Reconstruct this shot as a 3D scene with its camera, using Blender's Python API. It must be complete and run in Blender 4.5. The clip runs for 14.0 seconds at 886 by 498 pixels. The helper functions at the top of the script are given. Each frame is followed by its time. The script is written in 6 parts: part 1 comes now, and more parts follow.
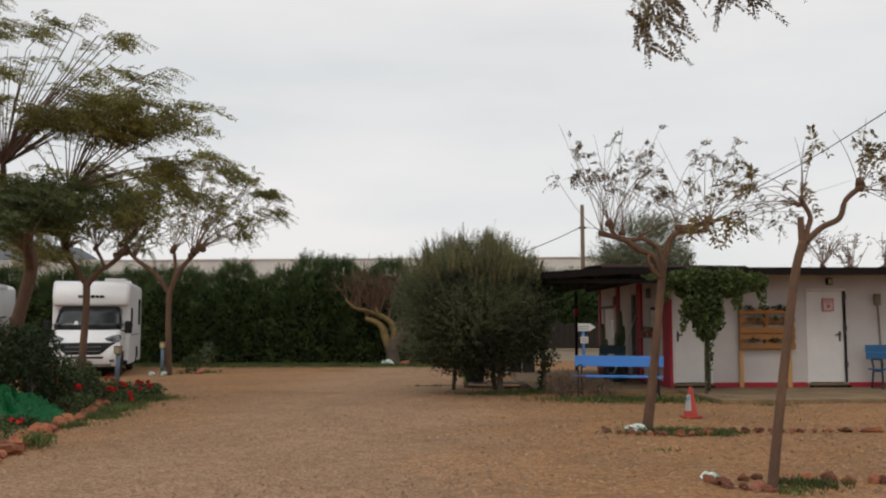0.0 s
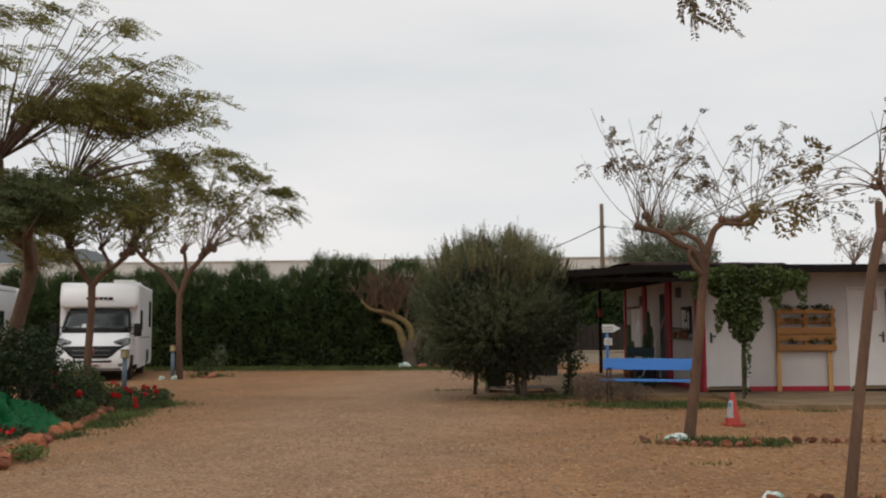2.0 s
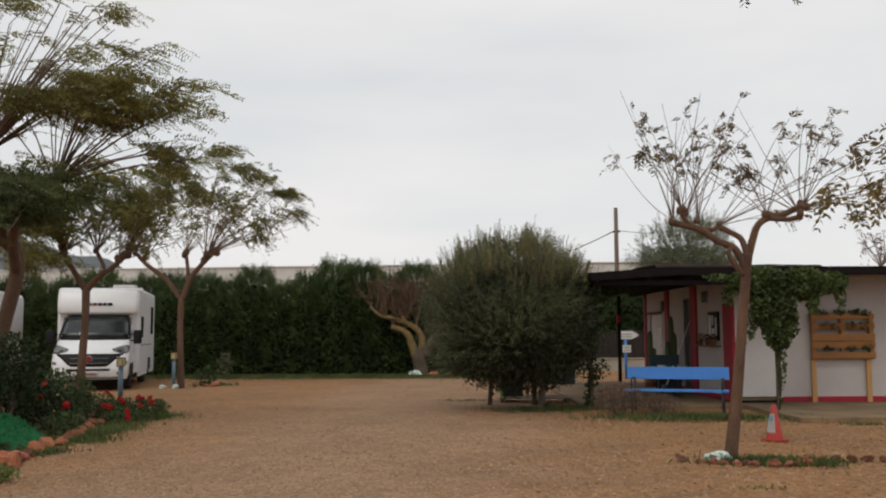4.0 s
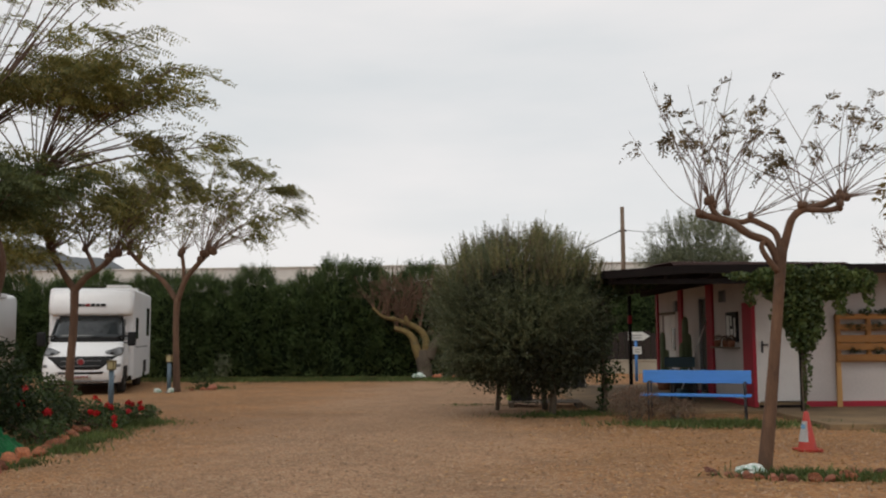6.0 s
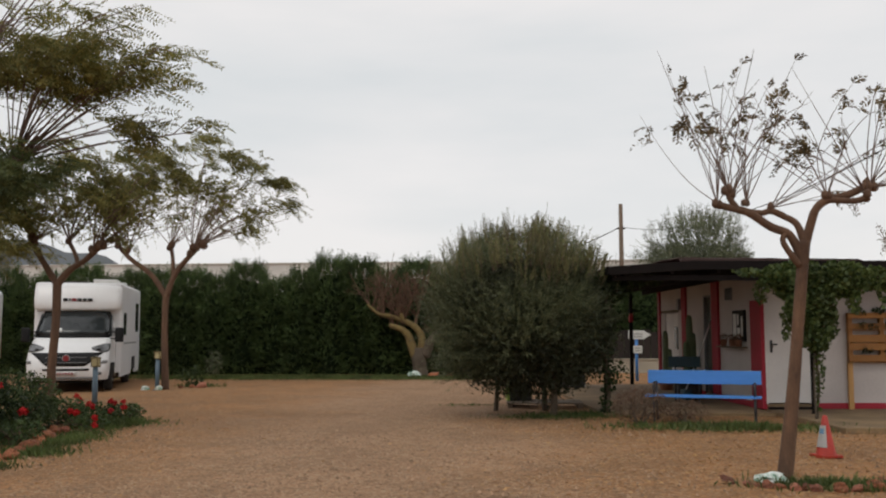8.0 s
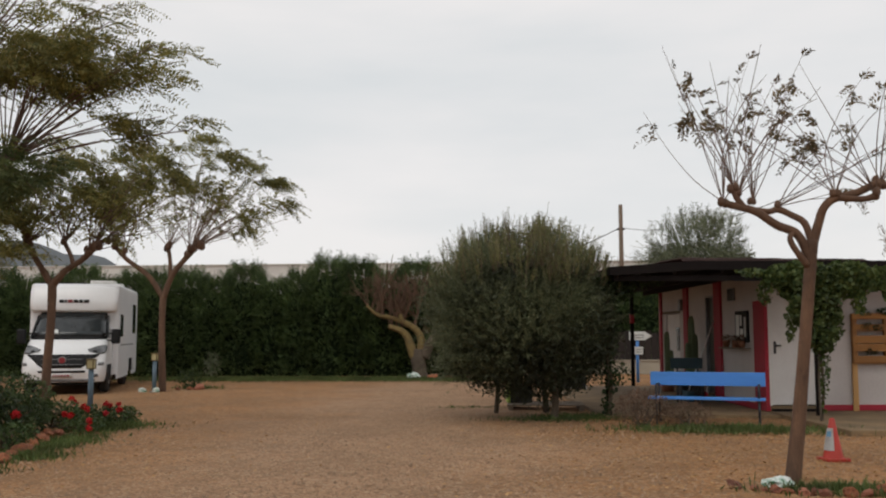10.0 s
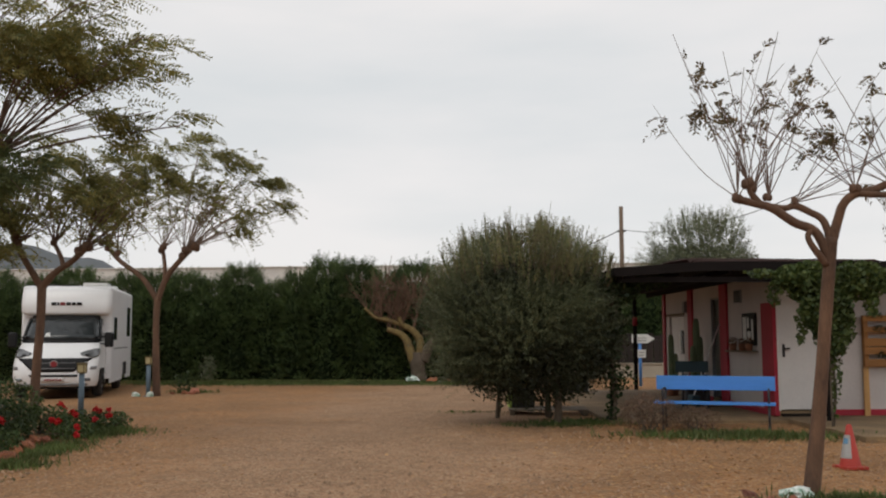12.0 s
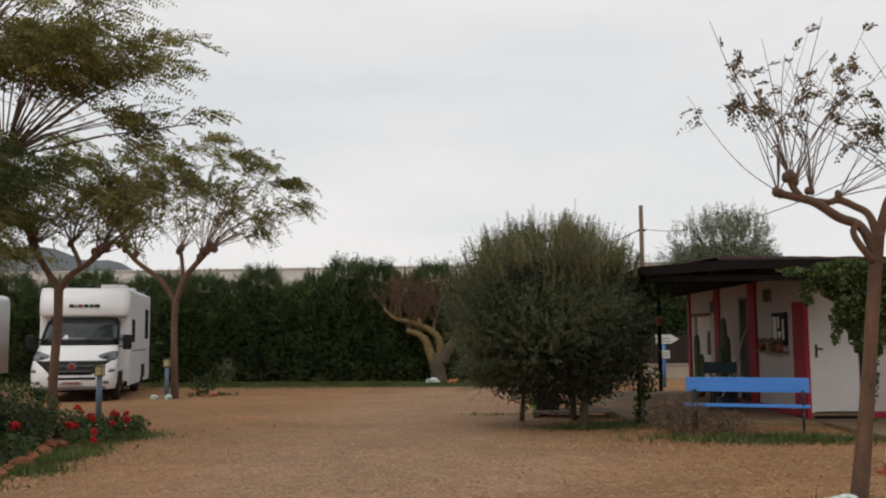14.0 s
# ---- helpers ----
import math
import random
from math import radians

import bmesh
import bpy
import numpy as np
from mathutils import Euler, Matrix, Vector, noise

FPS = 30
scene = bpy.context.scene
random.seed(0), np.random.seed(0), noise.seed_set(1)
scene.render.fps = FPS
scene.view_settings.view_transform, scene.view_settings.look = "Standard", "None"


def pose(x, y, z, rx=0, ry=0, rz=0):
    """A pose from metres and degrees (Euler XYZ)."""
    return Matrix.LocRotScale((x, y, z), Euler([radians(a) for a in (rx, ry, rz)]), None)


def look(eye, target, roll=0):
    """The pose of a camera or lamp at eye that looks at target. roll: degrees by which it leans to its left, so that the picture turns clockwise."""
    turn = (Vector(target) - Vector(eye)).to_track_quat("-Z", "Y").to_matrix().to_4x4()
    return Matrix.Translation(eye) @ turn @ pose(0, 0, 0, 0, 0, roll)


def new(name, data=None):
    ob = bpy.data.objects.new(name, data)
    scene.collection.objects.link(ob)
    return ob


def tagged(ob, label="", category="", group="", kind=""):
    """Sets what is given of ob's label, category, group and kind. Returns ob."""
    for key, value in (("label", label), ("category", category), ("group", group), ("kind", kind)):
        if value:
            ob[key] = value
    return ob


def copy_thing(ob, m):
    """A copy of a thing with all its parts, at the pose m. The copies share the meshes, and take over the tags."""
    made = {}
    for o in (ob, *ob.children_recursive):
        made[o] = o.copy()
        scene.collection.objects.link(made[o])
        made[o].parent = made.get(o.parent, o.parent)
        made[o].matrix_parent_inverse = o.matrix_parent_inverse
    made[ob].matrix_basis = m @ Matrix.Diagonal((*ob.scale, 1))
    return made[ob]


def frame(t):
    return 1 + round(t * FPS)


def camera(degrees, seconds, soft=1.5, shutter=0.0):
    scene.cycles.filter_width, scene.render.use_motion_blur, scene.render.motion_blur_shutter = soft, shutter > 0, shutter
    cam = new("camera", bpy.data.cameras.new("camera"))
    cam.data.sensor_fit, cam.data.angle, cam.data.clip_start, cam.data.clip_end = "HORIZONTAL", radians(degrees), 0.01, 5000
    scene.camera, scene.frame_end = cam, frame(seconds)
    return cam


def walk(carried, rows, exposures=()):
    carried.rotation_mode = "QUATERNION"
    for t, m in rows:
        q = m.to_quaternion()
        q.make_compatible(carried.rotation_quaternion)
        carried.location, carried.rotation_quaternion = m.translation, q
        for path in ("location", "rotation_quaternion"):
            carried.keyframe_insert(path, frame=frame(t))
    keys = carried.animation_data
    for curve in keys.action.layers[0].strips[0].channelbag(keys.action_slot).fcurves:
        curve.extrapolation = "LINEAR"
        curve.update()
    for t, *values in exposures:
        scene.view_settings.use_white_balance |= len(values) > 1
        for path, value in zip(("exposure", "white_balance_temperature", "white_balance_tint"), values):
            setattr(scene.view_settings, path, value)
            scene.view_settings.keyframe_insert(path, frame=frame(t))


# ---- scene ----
cam = camera(51.0, 14.0, soft=2.1)
PATH = [
    (0, (0.154, 0.177, 1.455), (0.012, 2.165, 1.618), -0.1),
    (0.5, (0.12, 0.458, 1.445), (-0.033, 2.445, 1.61), -0.3),
    (1, (0.08, 0.699, 1.441), (-0.08, 2.685, 1.606), -0.3),
    (1.5, (0.023, 0.896, 1.439), (-0.143, 2.882, 1.605), -0.3),
    (2, (-0.015, 1.147, 1.451), (-0.19, 3.133, 1.618), -0.3),
    (2.5, (-0.067, 1.423, 1.467), (-0.248, 3.408, 1.636), -0.2),
    (3, (-0.105, 1.684, 1.444), (-0.293, 3.667, 1.619), -0.1),
    (5.5, (-0.259, 2.962, 1.448), (-0.465, 4.943, 1.632), -0.6),
    (6, (-0.293, 3.12, 1.454), (-0.496, 5.101, 1.638), -0.4),
    (6.5, (-0.319, 3.296, 1.432), (-0.52, 5.277, 1.617), -0.2),
    (7, (-0.365, 3.478, 1.451), (-0.561, 5.46, 1.633), -0.0),
    (7.5, (-0.355, 3.669, 1.443), (-0.555, 5.651, 1.625), -0.2),
    (8, (-0.39, 3.784, 1.45), (-0.584, 5.766, 1.629), -0.1),
    (10.5, (-0.422, 4.045, 1.452), (-0.613, 6.028, 1.636), -0.2),
    (11, (-0.431, 4.142, 1.45), (-0.622, 6.123, 1.638), -0.3),
    (11.5, (-0.443, 4.29, 1.472), (-0.634, 6.272, 1.659), -0.3),
    (12, (-0.473, 4.422, 1.451), (-0.663, 6.404, 1.639), -0.2),
    (12.5, (-0.495, 4.52, 1.452), (-0.686, 6.502, 1.641), -0.3),
    (13, (-0.512, 4.612, 1.456), (-0.71, 6.593, 1.645), -0.3),
    (13.5, (-0.536, 4.669, 1.444), (-0.744, 6.648, 1.635), -0.4),
    (14, (-0.597, 4.754, 1.459), (-0.823, 6.733, 1.649), -0.4),
]
walk(cam, [(t, look(eye, target, roll)) for t, eye, target, roll in PATH], exposures=((0.0, 0.0, 6790, 10), (14.0, 0.0, 6790, 10)))

# ---- world, sun ----
world = bpy.data.worlds.new("overcast")
scene.world = world
world.use_nodes = True
wn, wl = world.node_tree.nodes, world.node_tree.links
wn.clear()
w_out = wn.new("ShaderNodeOutputWorld")
w_bg = wn.new("ShaderNodeBackground")
w_sky = wn.new("ShaderNodeTexSky")
w_sky.sky_type = "NISHITA"
w_sky.sun_disc = False
w_sky.sun_elevation, w_sky.sun_rotation = radians(42), radians(200)
w_mul = wn.new("ShaderNodeVectorMath")
w_mul.operation = "SCALE"
w_mul.inputs["Scale"].default_value = 0.10
w_co = wn.new("ShaderNodeTexCoord")
w_map = wn.new("ShaderNodeMapping")
w_map.inputs["Scale"].default_value = (1.2, 1.2, 5.0)
w_noise = wn.new("ShaderNodeTexNoise")
w_noise.inputs["Scale"].default_value = 1.6
w_noise.inputs["Detail"].default_value = 5
w_noise.inputs["Roughness"].default_value = 0.5
w_ramp = wn.new("ShaderNodeValToRGB")
w_ramp.color_ramp.elements[0].position, w_ramp.color_ramp.elements[1].position = 0.36, 0.66
w_ramp.color_ramp.elements[0].color = (0.715, 0.755, 0.795, 1)
w_ramp.color_ramp.elements[1].color = (0.855, 0.855, 0.88, 1)
w_mix = wn.new("ShaderNodeMix")
w_mix.data_type = "RGBA"
w_mix.inputs["Factor"].default_value = 0.94
wl.new(w_co.outputs["Generated"], w_map.inputs["Vector"])
wl.new(w_map.outputs["Vector"], w_noise.inputs["Vector"])
wl.new(w_noise.outputs["Fac"], w_ramp.inputs["Fac"])
wl.new(w_sky.outputs["Color"], w_mul.inputs[0])
wl.new(w_mul.outputs["Vector"], w_mix.inputs[6])
wl.new(w_ramp.outputs["Color"], w_mix.inputs[7])
wl.new(w_mix.outputs[2], w_bg.inputs["Color"])
wl.new(w_bg.outputs["Background"], w_out.inputs["Surface"])

sun = new("sun", bpy.data.lights.new("sun", "SUN"))
sun.data.energy, sun.data.angle, sun.data.color = 0.7, radians(30), (1.0, 0.97, 0.92)
sun.matrix_world = look((0, 0, 30), (6, 22, 0))


# ---- materials ----
def mat(name, a, b=None, scale=8.0, fine=60.0, rough=0.8, metal=0.0, bump=0.0, bump_scale=None, island=0.0, random_ob=0.0, spec=0.5, fine_amount=0.35, stretch=None):
    """A surface: two colours mixed by a broad and a fine noise, with relief; island and random_ob vary its lightness piece by piece."""
    m = bpy.data.materials.new(name)
    m.use_nodes = True
    n, l = m.node_tree.nodes, m.node_tree.links
    p = n["Principled BSDF"]
    b = b or tuple(c * 0.75 for c in a)
    co = n.new("ShaderNodeTexCoord")
    src = co.outputs["Object"]
    if stretch:
        mp = n.new("ShaderNodeMapping")
        mp.inputs["Scale"].default_value = stretch
        l.new(src, mp.inputs["Vector"])
        src = mp.outputs["Vector"]
    n1, n2 = n.new("ShaderNodeTexNoise"), n.new("ShaderNodeTexNoise")
    n1.inputs["Scale"].default_value, n2.inputs["Scale"].default_value = scale, fine
    n1.inputs["Detail"].default_value, n2.inputs["Detail"].default_value = 4, 3
    l.new(src, n1.inputs["Vector"])
    l.new(src, n2.inputs["Vector"])
    mixf = n.new("ShaderNodeMix")
    mixf.inputs["Factor"].default_value = fine_amount
    l.new(n1.outputs["Fac"], mixf.inputs[2])
    l.new(n2.outputs["Fac"], mixf.inputs[3])
    ramp = n.new("ShaderNodeMapRange")
    ramp.inputs["From Min"].default_value, ramp.inputs["From Max"].default_value = 0.32, 0.68
    l.new(mixf.outputs[0], ramp.inputs["Value"])
    mx = n.new("ShaderNodeMix")
    mx.data_type = "RGBA"
    mx.inputs[6].default_value, mx.inputs[7].default_value = (*a, 1), (*b, 1)
    l.new(ramp.outputs["Result"], mx.inputs["Factor"])
    out = mx.outputs[2]
    if island or random_ob:
        if island:
            rnd = n.new("ShaderNodeNewGeometry").outputs["Random Per Island"]
        else:
            rnd = n.new("ShaderNodeObjectInfo").outputs["Random"]
        amount = island or random_ob
        hs = n.new("ShaderNodeHueSaturation")
        mr = n.new("ShaderNodeMapRange")
        mr.inputs["To Min"].default_value, mr.inputs["To Max"].default_value = 1 - amount, 1 + amount
        l.new(rnd, mr.inputs["Value"])
        l.new(mr.outputs["Result"], hs.inputs["Value"])
        l.new(out, hs.inputs["Color"])
        out = hs.outputs["Color"]
    l.new(out, p.inputs["Base Color"])
    p.inputs["Roughness"].default_value, p.inputs["Metallic"].default_value = rough, metal
    p.inputs["Specular IOR Level"].default_value = spec
    if bump:
        bp = n.new("ShaderNodeBump")
        bp.inputs["Strength"].default_value, bp.inputs["Distance"].default_value = bump, 0.02
        n3 = n.new("ShaderNodeTexNoise")
        n3.inputs["Scale"].default_value, n3.inputs["Detail"].default_value = bump_scale or fine, 4
        l.new(src, n3.inputs["Vector"])
        l.new(n3.outputs["Fac"], bp.inputs["Height"])
        l.new(bp.outputs["Normal"], p.inputs["Normal"])
    return m


def leaf_mat(name, a, b, island=0.45, rough=0.55, through_light=0.25):
    """Leaves: colour varies leaf by leaf between a and b, and a little light comes through."""
    m = bpy.data.materials.new(name)
    m.use_nodes = True
    n, l = m.node_tree.nodes, m.node_tree.links
    p = n["Principled BSDF"]
    geo = n.new("ShaderNodeNewGeometry")
    ramp = n.new("ShaderNodeMix")
    ramp.data_type = "RGBA"
    ramp.inputs[6].default_value, ramp.inputs[7].default_value = (*a, 1), (*b, 1)
    l.new(geo.outputs["Random Per Island"], ramp.inputs["Factor"])
    nz = n.new("ShaderNodeTexNoise")
    nz.inputs["Scale"].default_value = 1.3
    co = n.new("ShaderNodeTexCoord")
    l.new(co.outputs["Object"], nz.inputs["Vector"])
    mr = n.new("ShaderNodeMapRange")
    mr.inputs["From Min"].default_value, mr.inputs["From Max"].default_value = 0.3, 0.7
    mr.inputs["To Min"].default_value, mr.inputs["To Max"].default_value = 1 - island, 1 + island
    l.new(nz.outputs["Fac"], mr.inputs["Value"])
    hs = n.new("ShaderNodeHueSaturation")
    l.new(mr.outputs["Result"], hs.inputs["Value"])
    l.new(ramp.outputs[2], hs.inputs["Color"])
    l.new(hs.outputs["Color"], p.inputs["Base Color"])
    p.inputs["Roughness"].default_value = rough
    p.inputs["Specular IOR Level"].default_value = 0.3
    tr = n.new("ShaderNodeBsdfTranslucent")
    l.new(hs.outputs["Color"], tr.inputs["Color"])
    ms = n.new("ShaderNodeMixShader")
    ms.inputs["Fac"].default_value = through_light
    l.new(p.outputs["BSDF"], ms.inputs[1])
    l.new(tr.outputs["BSDF"], ms.inputs[2])
    l.new(ms.outputs["Shader"], n["Material Output"].inputs["Surface"])
    return m


def ground_mat():
    """Brown gravel: a worn, greyer drive in the middle, orange litter towards the sides, speckled stones."""
    m = bpy.data.materials.new("gravel")
    m.use_nodes = True
    n, l = m.node_tree.nodes, m.node_tree.links
    p = n["Principled BSDF"]
    co = n.new("ShaderNodeTexCoord")

    def noise_at(scale, detail=4, rough=0.6):
        z = n.new("ShaderNodeTexNoise")
        z.inputs["Scale"].default_value, z.inputs["Detail"].default_value, z.inputs["Roughness"].default_value = scale, detail, rough
        l.new(co.outputs["Object"], z.inputs["Vector"])
        return z.outputs["Fac"]

    def ramp(value, lo, hi, t0=0.0, t1=1.0):
        r = n.new("ShaderNodeMapRange")
        r.interpolation_type = "SMOOTHSTEP"
        for key, v in (("From Min", lo), ("From Max", hi), ("To Min", t0), ("To Max", t1)):
            r.inputs[key].default_value = v
        l.new(value, r.inputs["Value"])
        return r.outputs["Result"]

    def mixed(fac, a, b):
        x = n.new("ShaderNodeMix")
        x.data_type = "RGBA"
        l.new(fac, x.inputs["Factor"])
        for i, c in ((6, a), (7, b)):
            if isinstance(c, tuple):
                x.inputs[i].default_value = (*c, 1)
            else:
                l.new(c, x.inputs[i])
        return x.outputs[2]

    def calc(op, a, b):
        x = n.new("ShaderNodeMath")
        x.operation = op
        for i, c in ((0, a), (1, b)):
            if isinstance(c, (int, float)):
                x.inputs[i].default_value = c
            else:
                l.new(c, x.inputs[i])
        return x.outputs[0]

    xyz = n.new("ShaderNodeSeparateXYZ")
    l.new(co.outputs["Object"], xyz.inputs[0])
    # the worn drive: a band a few metres wide round x = -2.6, its edge broken up
    side = calc("ABSOLUTE", calc("ADD", calc("ADD", xyz.outputs["X"], 2.6), calc("MULTIPLY", calc("SUBTRACT", noise_at(0.35, 3), 0.5), 5.0)), 0.0)
    litter = ramp(side, 0.8, 4.2)
    broad = ramp(noise_at(0.55, 5, 0.65), 0.33, 0.67)
    drive = mixed(broad, (0.375, 0.219, 0.127), (0.285, 0.164, 0.094))
    edge = mixed(broad, (0.40, 0.190, 0.074), (0.275, 0.137, 0.058))
    base = mixed(litter, drive, edge)
    vor = n.new("ShaderNodeTexVoronoi")
    vor.inputs["Scale"].default_value = 38
    l.new(co.outputs["Object"], vor.inputs["Vector"])
    sep = n.new("ShaderNodeSeparateColor")
    l.new(vor.outputs["Color"], sep.inputs[0])
    pale = ramp(sep.outputs[0], 0.55, 0.97, 0.0, 0.52)
    dark = ramp(sep.outputs[1], 0.45, 0.92, 0.0, 0.70)
    base = mixed(dark, base, (0.13, 0.075, 0.042))
    base = mixed(calc("MULTIPLY", pale, ramp(noise_at(1.7), 0.25, 0.5)), base, (0.50, 0.37, 0.24))
    fleck = ramp(noise_at(9.0, 6, 0.75), 0.48, 0.64, 0.0, 0.75)
    base = mixed(calc("MULTIPLY", fleck, litter), base, (0.20, 0.098, 0.045))
    patch = ramp(noise_at(3.3, 5, 0.7), 0.50, 0.68, 0.0, 0.55)
    base = mixed(patch, base, (0.19, 0.115, 0.066))
    l.new(base, p.inputs["Base Color"])
    p.inputs["Roughness"].default_value = 0.9
    p.inputs["Specular IOR Level"].default_value = 0.2
    bp = n.new("ShaderNodeBump")
    bp.inputs["Strength"].default_value, bp.inputs["Distance"].default_value = 0.55, 0.02
    l.new(calc("ADD", calc("MULTIPLY", vor.outputs["Distance"], -1.0), noise_at(70)), bp.inputs["Height"])
    l.new(bp.outputs["Normal"], p.inputs["Normal"])
    return m


M = {}
M["gravel"] = ground_mat()
M["white_paint"] = mat("white_paint", (0.57, 0.515, 0.49), (0.46, 0.41, 0.39), 1.2, 25, 0.75, bump=0.15, bump_scale=40)
M["door_paint"] = mat("door_paint", (0.70, 0.66, 0.63), (0.62, 0.58, 0.555), 2.0, 30, 0.5)
M["red_paint"] = mat("red_paint", (0.37, 0.009, 0.028), (0.26, 0.008, 0.021), 2.5, 30, 0.6, bump=0.1)
M["concrete"] = mat("concrete", (0.27, 0.178, 0.092), (0.12, 0.080, 0.045), 1.5, 25, 0.9, bump=0.3)
M["dark_steel"] = mat("dark_steel", (0.008, 0.006, 0.006), (0.014, 0.010, 0.009), 4, 60, 0.85, 0.0, bump=0.2, spec=0.15)
M["rust_sheet"] = mat("rust_sheet", (0.10, 0.045, 0.035), (0.05, 0.03, 0.026), 2, 30, 0.95, bump=0.3)
M["bench_blue"] = mat("bench_blue", (0.065, 0.255, 0.66), (0.05, 0.20, 0.54), 3, 40, 0.45, bump=0.1, stretch=(0.3, 3, 3))
M["bench_navy"] = mat("bench_navy", (0.012, 0.11, 0.26), (0.010, 0.08, 0.19), 3, 40, 0.5, bump=0.1, stretch=(0.3, 3, 3))
M["bench_teal"] = mat("bench_teal", (0.012, 0.06, 0.085), (0.01, 0.045, 0.06), 3, 40, 0.5)
M["iron"] = mat("iron", (0.016, 0.017, 0.022), (0.03, 0.028, 0.03), 10, 60, 0.5)
M["pallet_wood"] = mat("pallet_wood", (0.36, 0.155, 0.035), (0.24, 0.10, 0.025), 2.5, 30, 0.65, bump=0.2, stretch=(0.4, 4, 4), random_ob=0.15)
M["batten_wood"] = mat("batten_wood", (0.55, 0.31, 0.11), (0.42, 0.22, 0.08), 4, 30, 0.65, bump=0.2, stretch=(4, 4, 0.4))
M["old_wood"] = mat("old_wood", (0.20, 0.155, 0.11), (0.12, 0.09, 0.065), 4, 40, 0.85, bump=0.4, random_ob=0.2)
M["bark"] = mat("bark", (0.165, 0.088, 0.050), (0.070, 0.038, 0.024), 5, 40, 0.9, bump=0.9, bump_scale=22, stretch=(1, 1, 0.35))
M["bark_red"] = mat("bark_red", (0.165, 0.092, 0.055), (0.080, 0.045, 0.030), 5, 40, 0.9, bump=0.9, bump_scale=22, stretch=(1, 1, 0.35))
M["bark_grey"] = mat("bark_grey", (0.12, 0.090, 0.062), (0.06, 0.045, 0.032), 5, 40, 0.9, bump=0.9, bump_scale=18, stretch=(1, 1, 0.4))
M["lichen"] = mat("lichen", (0.22, 0.155, 0.05), (0.11, 0.075, 0.035), 7, 50, 0.9, bump=0.8, bump_scale=20)
M["shoot"] = mat("shoot", (0.17, 0.11, 0.08), (0.10, 0.06, 0.045), 10, 60, 0.85)
M["shoot_pale"] = mat("shoot_pale", (0.24, 0.17, 0.13), (0.15, 0.10, 0.075), 10, 60, 0.85)
M["stone_red"] = mat("stone_red", (0.46, 0.155, 0.060), (0.15, 0.058, 0.040), 4, 22, 0.9, bump=1.0, bump_scale=15, random_ob=0.55)
M["stone_grey"] = mat("stone_grey", (0.38, 0.135, 0.075), (0.14, 0.058, 0.042), 4, 25, 0.85, bump=0.6, bump_scale=15, random_ob=0.55)
M["tarp"] = mat("tarp", (0.004, 0.110, 0.032), (0.003, 0.055, 0.017), 5, 30, 0.5, bump=0.5, bump_scale=14, spec=0.15)
M["cone_orange"] = mat("cone_orange", (0.46, 0.038, 0.022), (0.36, 0.03, 0.018), 6, 40, 0.5)
M["white_plastic"] = mat("white_plastic", (0.76, 0.76, 0.74), (0.62, 0.63, 0.60), 6, 30, 0.5)
M["bag"] = mat("bag", (0.88, 0.88, 0.86), (0.03, 0.20, 0.10), 16, 30, 0.45, fine_amount=0.1)
M["blue_print"] = mat("blue_print", (0.16, 0.34, 0.52), None, 8, 40, 0.5)
M["black_plastic"] = mat("black_plastic", (0.018, 0.018, 0.018), (0.032, 0.03, 0.028), 6, 40, 0.5)
M["lime"] = mat("lime", (0.30, 0.42, 0.07), (0.24, 0.34, 0.06), 6, 40, 0.55)
M["lamp_post"] = mat("lamp_post", (0.10, 0.155, 0.20), (0.075, 0.115, 0.15), 5, 40, 0.45)
M["lamp_head"] = mat("lamp_head", (0.16, 0.115, 0.035), (0.11, 0.08, 0.03), 10, 40, 0.5)
M["lamp_glass"] = mat("lamp_glass", (0.50, 0.43, 0.24), (0.40, 0.34, 0.18), 20, 60, 0.35)
M["van_white"] = mat("van_white", (0.80, 0.80, 0.80), (0.74, 0.74, 0.745), 1.0, 12, 0.28, spec=0.6)
M["van_panel"] = mat("van_panel", (0.77, 0.77, 0.775), (0.70, 0.70, 0.71), 1.0, 12, 0.35)
M["van_black"] = mat("van_black", (0.010, 0.010, 0.011), (0.016, 0.016, 0.016), 10, 50, 0.6, spec=0.2)
M["van_glass"] = mat("van_glass", (0.012, 0.016, 0.018), (0.035, 0.04, 0.042), 3, 10, 0.07, spec=0.5)
M["van_grey"] = mat("van_grey", (0.22, 0.22, 0.225), (0.16, 0.16, 0.165), 8, 40, 0.4)
M["headlamp"] = mat("headlamp", (0.22, 0.225, 0.23), (0.07, 0.072, 0.075), 9, 60, 0.15, 0.2, spec=0.7)
M["badge_red"] = mat("badge_red", (0.25, 0.015, 0.02), None, 8, 40, 0.35)
M["tyre"] = mat("tyre", (0.018, 0.017, 0.016), (0.035, 0.03, 0.026), 12, 60, 0.85)
M["rim"] = mat("rim", (0.33, 0.33, 0.34), (0.22, 0.22, 0.22), 12, 60, 0.4, 0.5)
M["plate"] = mat("plate", (0.62, 0.60, 0.58), None, 8, 40, 0.4)
M["fence_brown"] = mat("fence_brown", (0.020, 0.011, 0.008), (0.012, 0.008, 0.006), 3, 30, 0.8, random_ob=0.2)
M["cream_wall"] = mat("cream_wall", (0.42, 0.37, 0.29), (0.32, 0.28, 0.22), 1.5, 20, 0.9, bump=0.2)
M["greenhouse"] = mat("greenhouse", (0.66, 0.64, 0.60), (0.54, 0.52, 0.49), 0.3, 3, 0.7)
M["hill"] = mat("hill", (0.14, 0.15, 0.16), (0.11, 0.12, 0.125), 0.02, 0.2, 1.0)
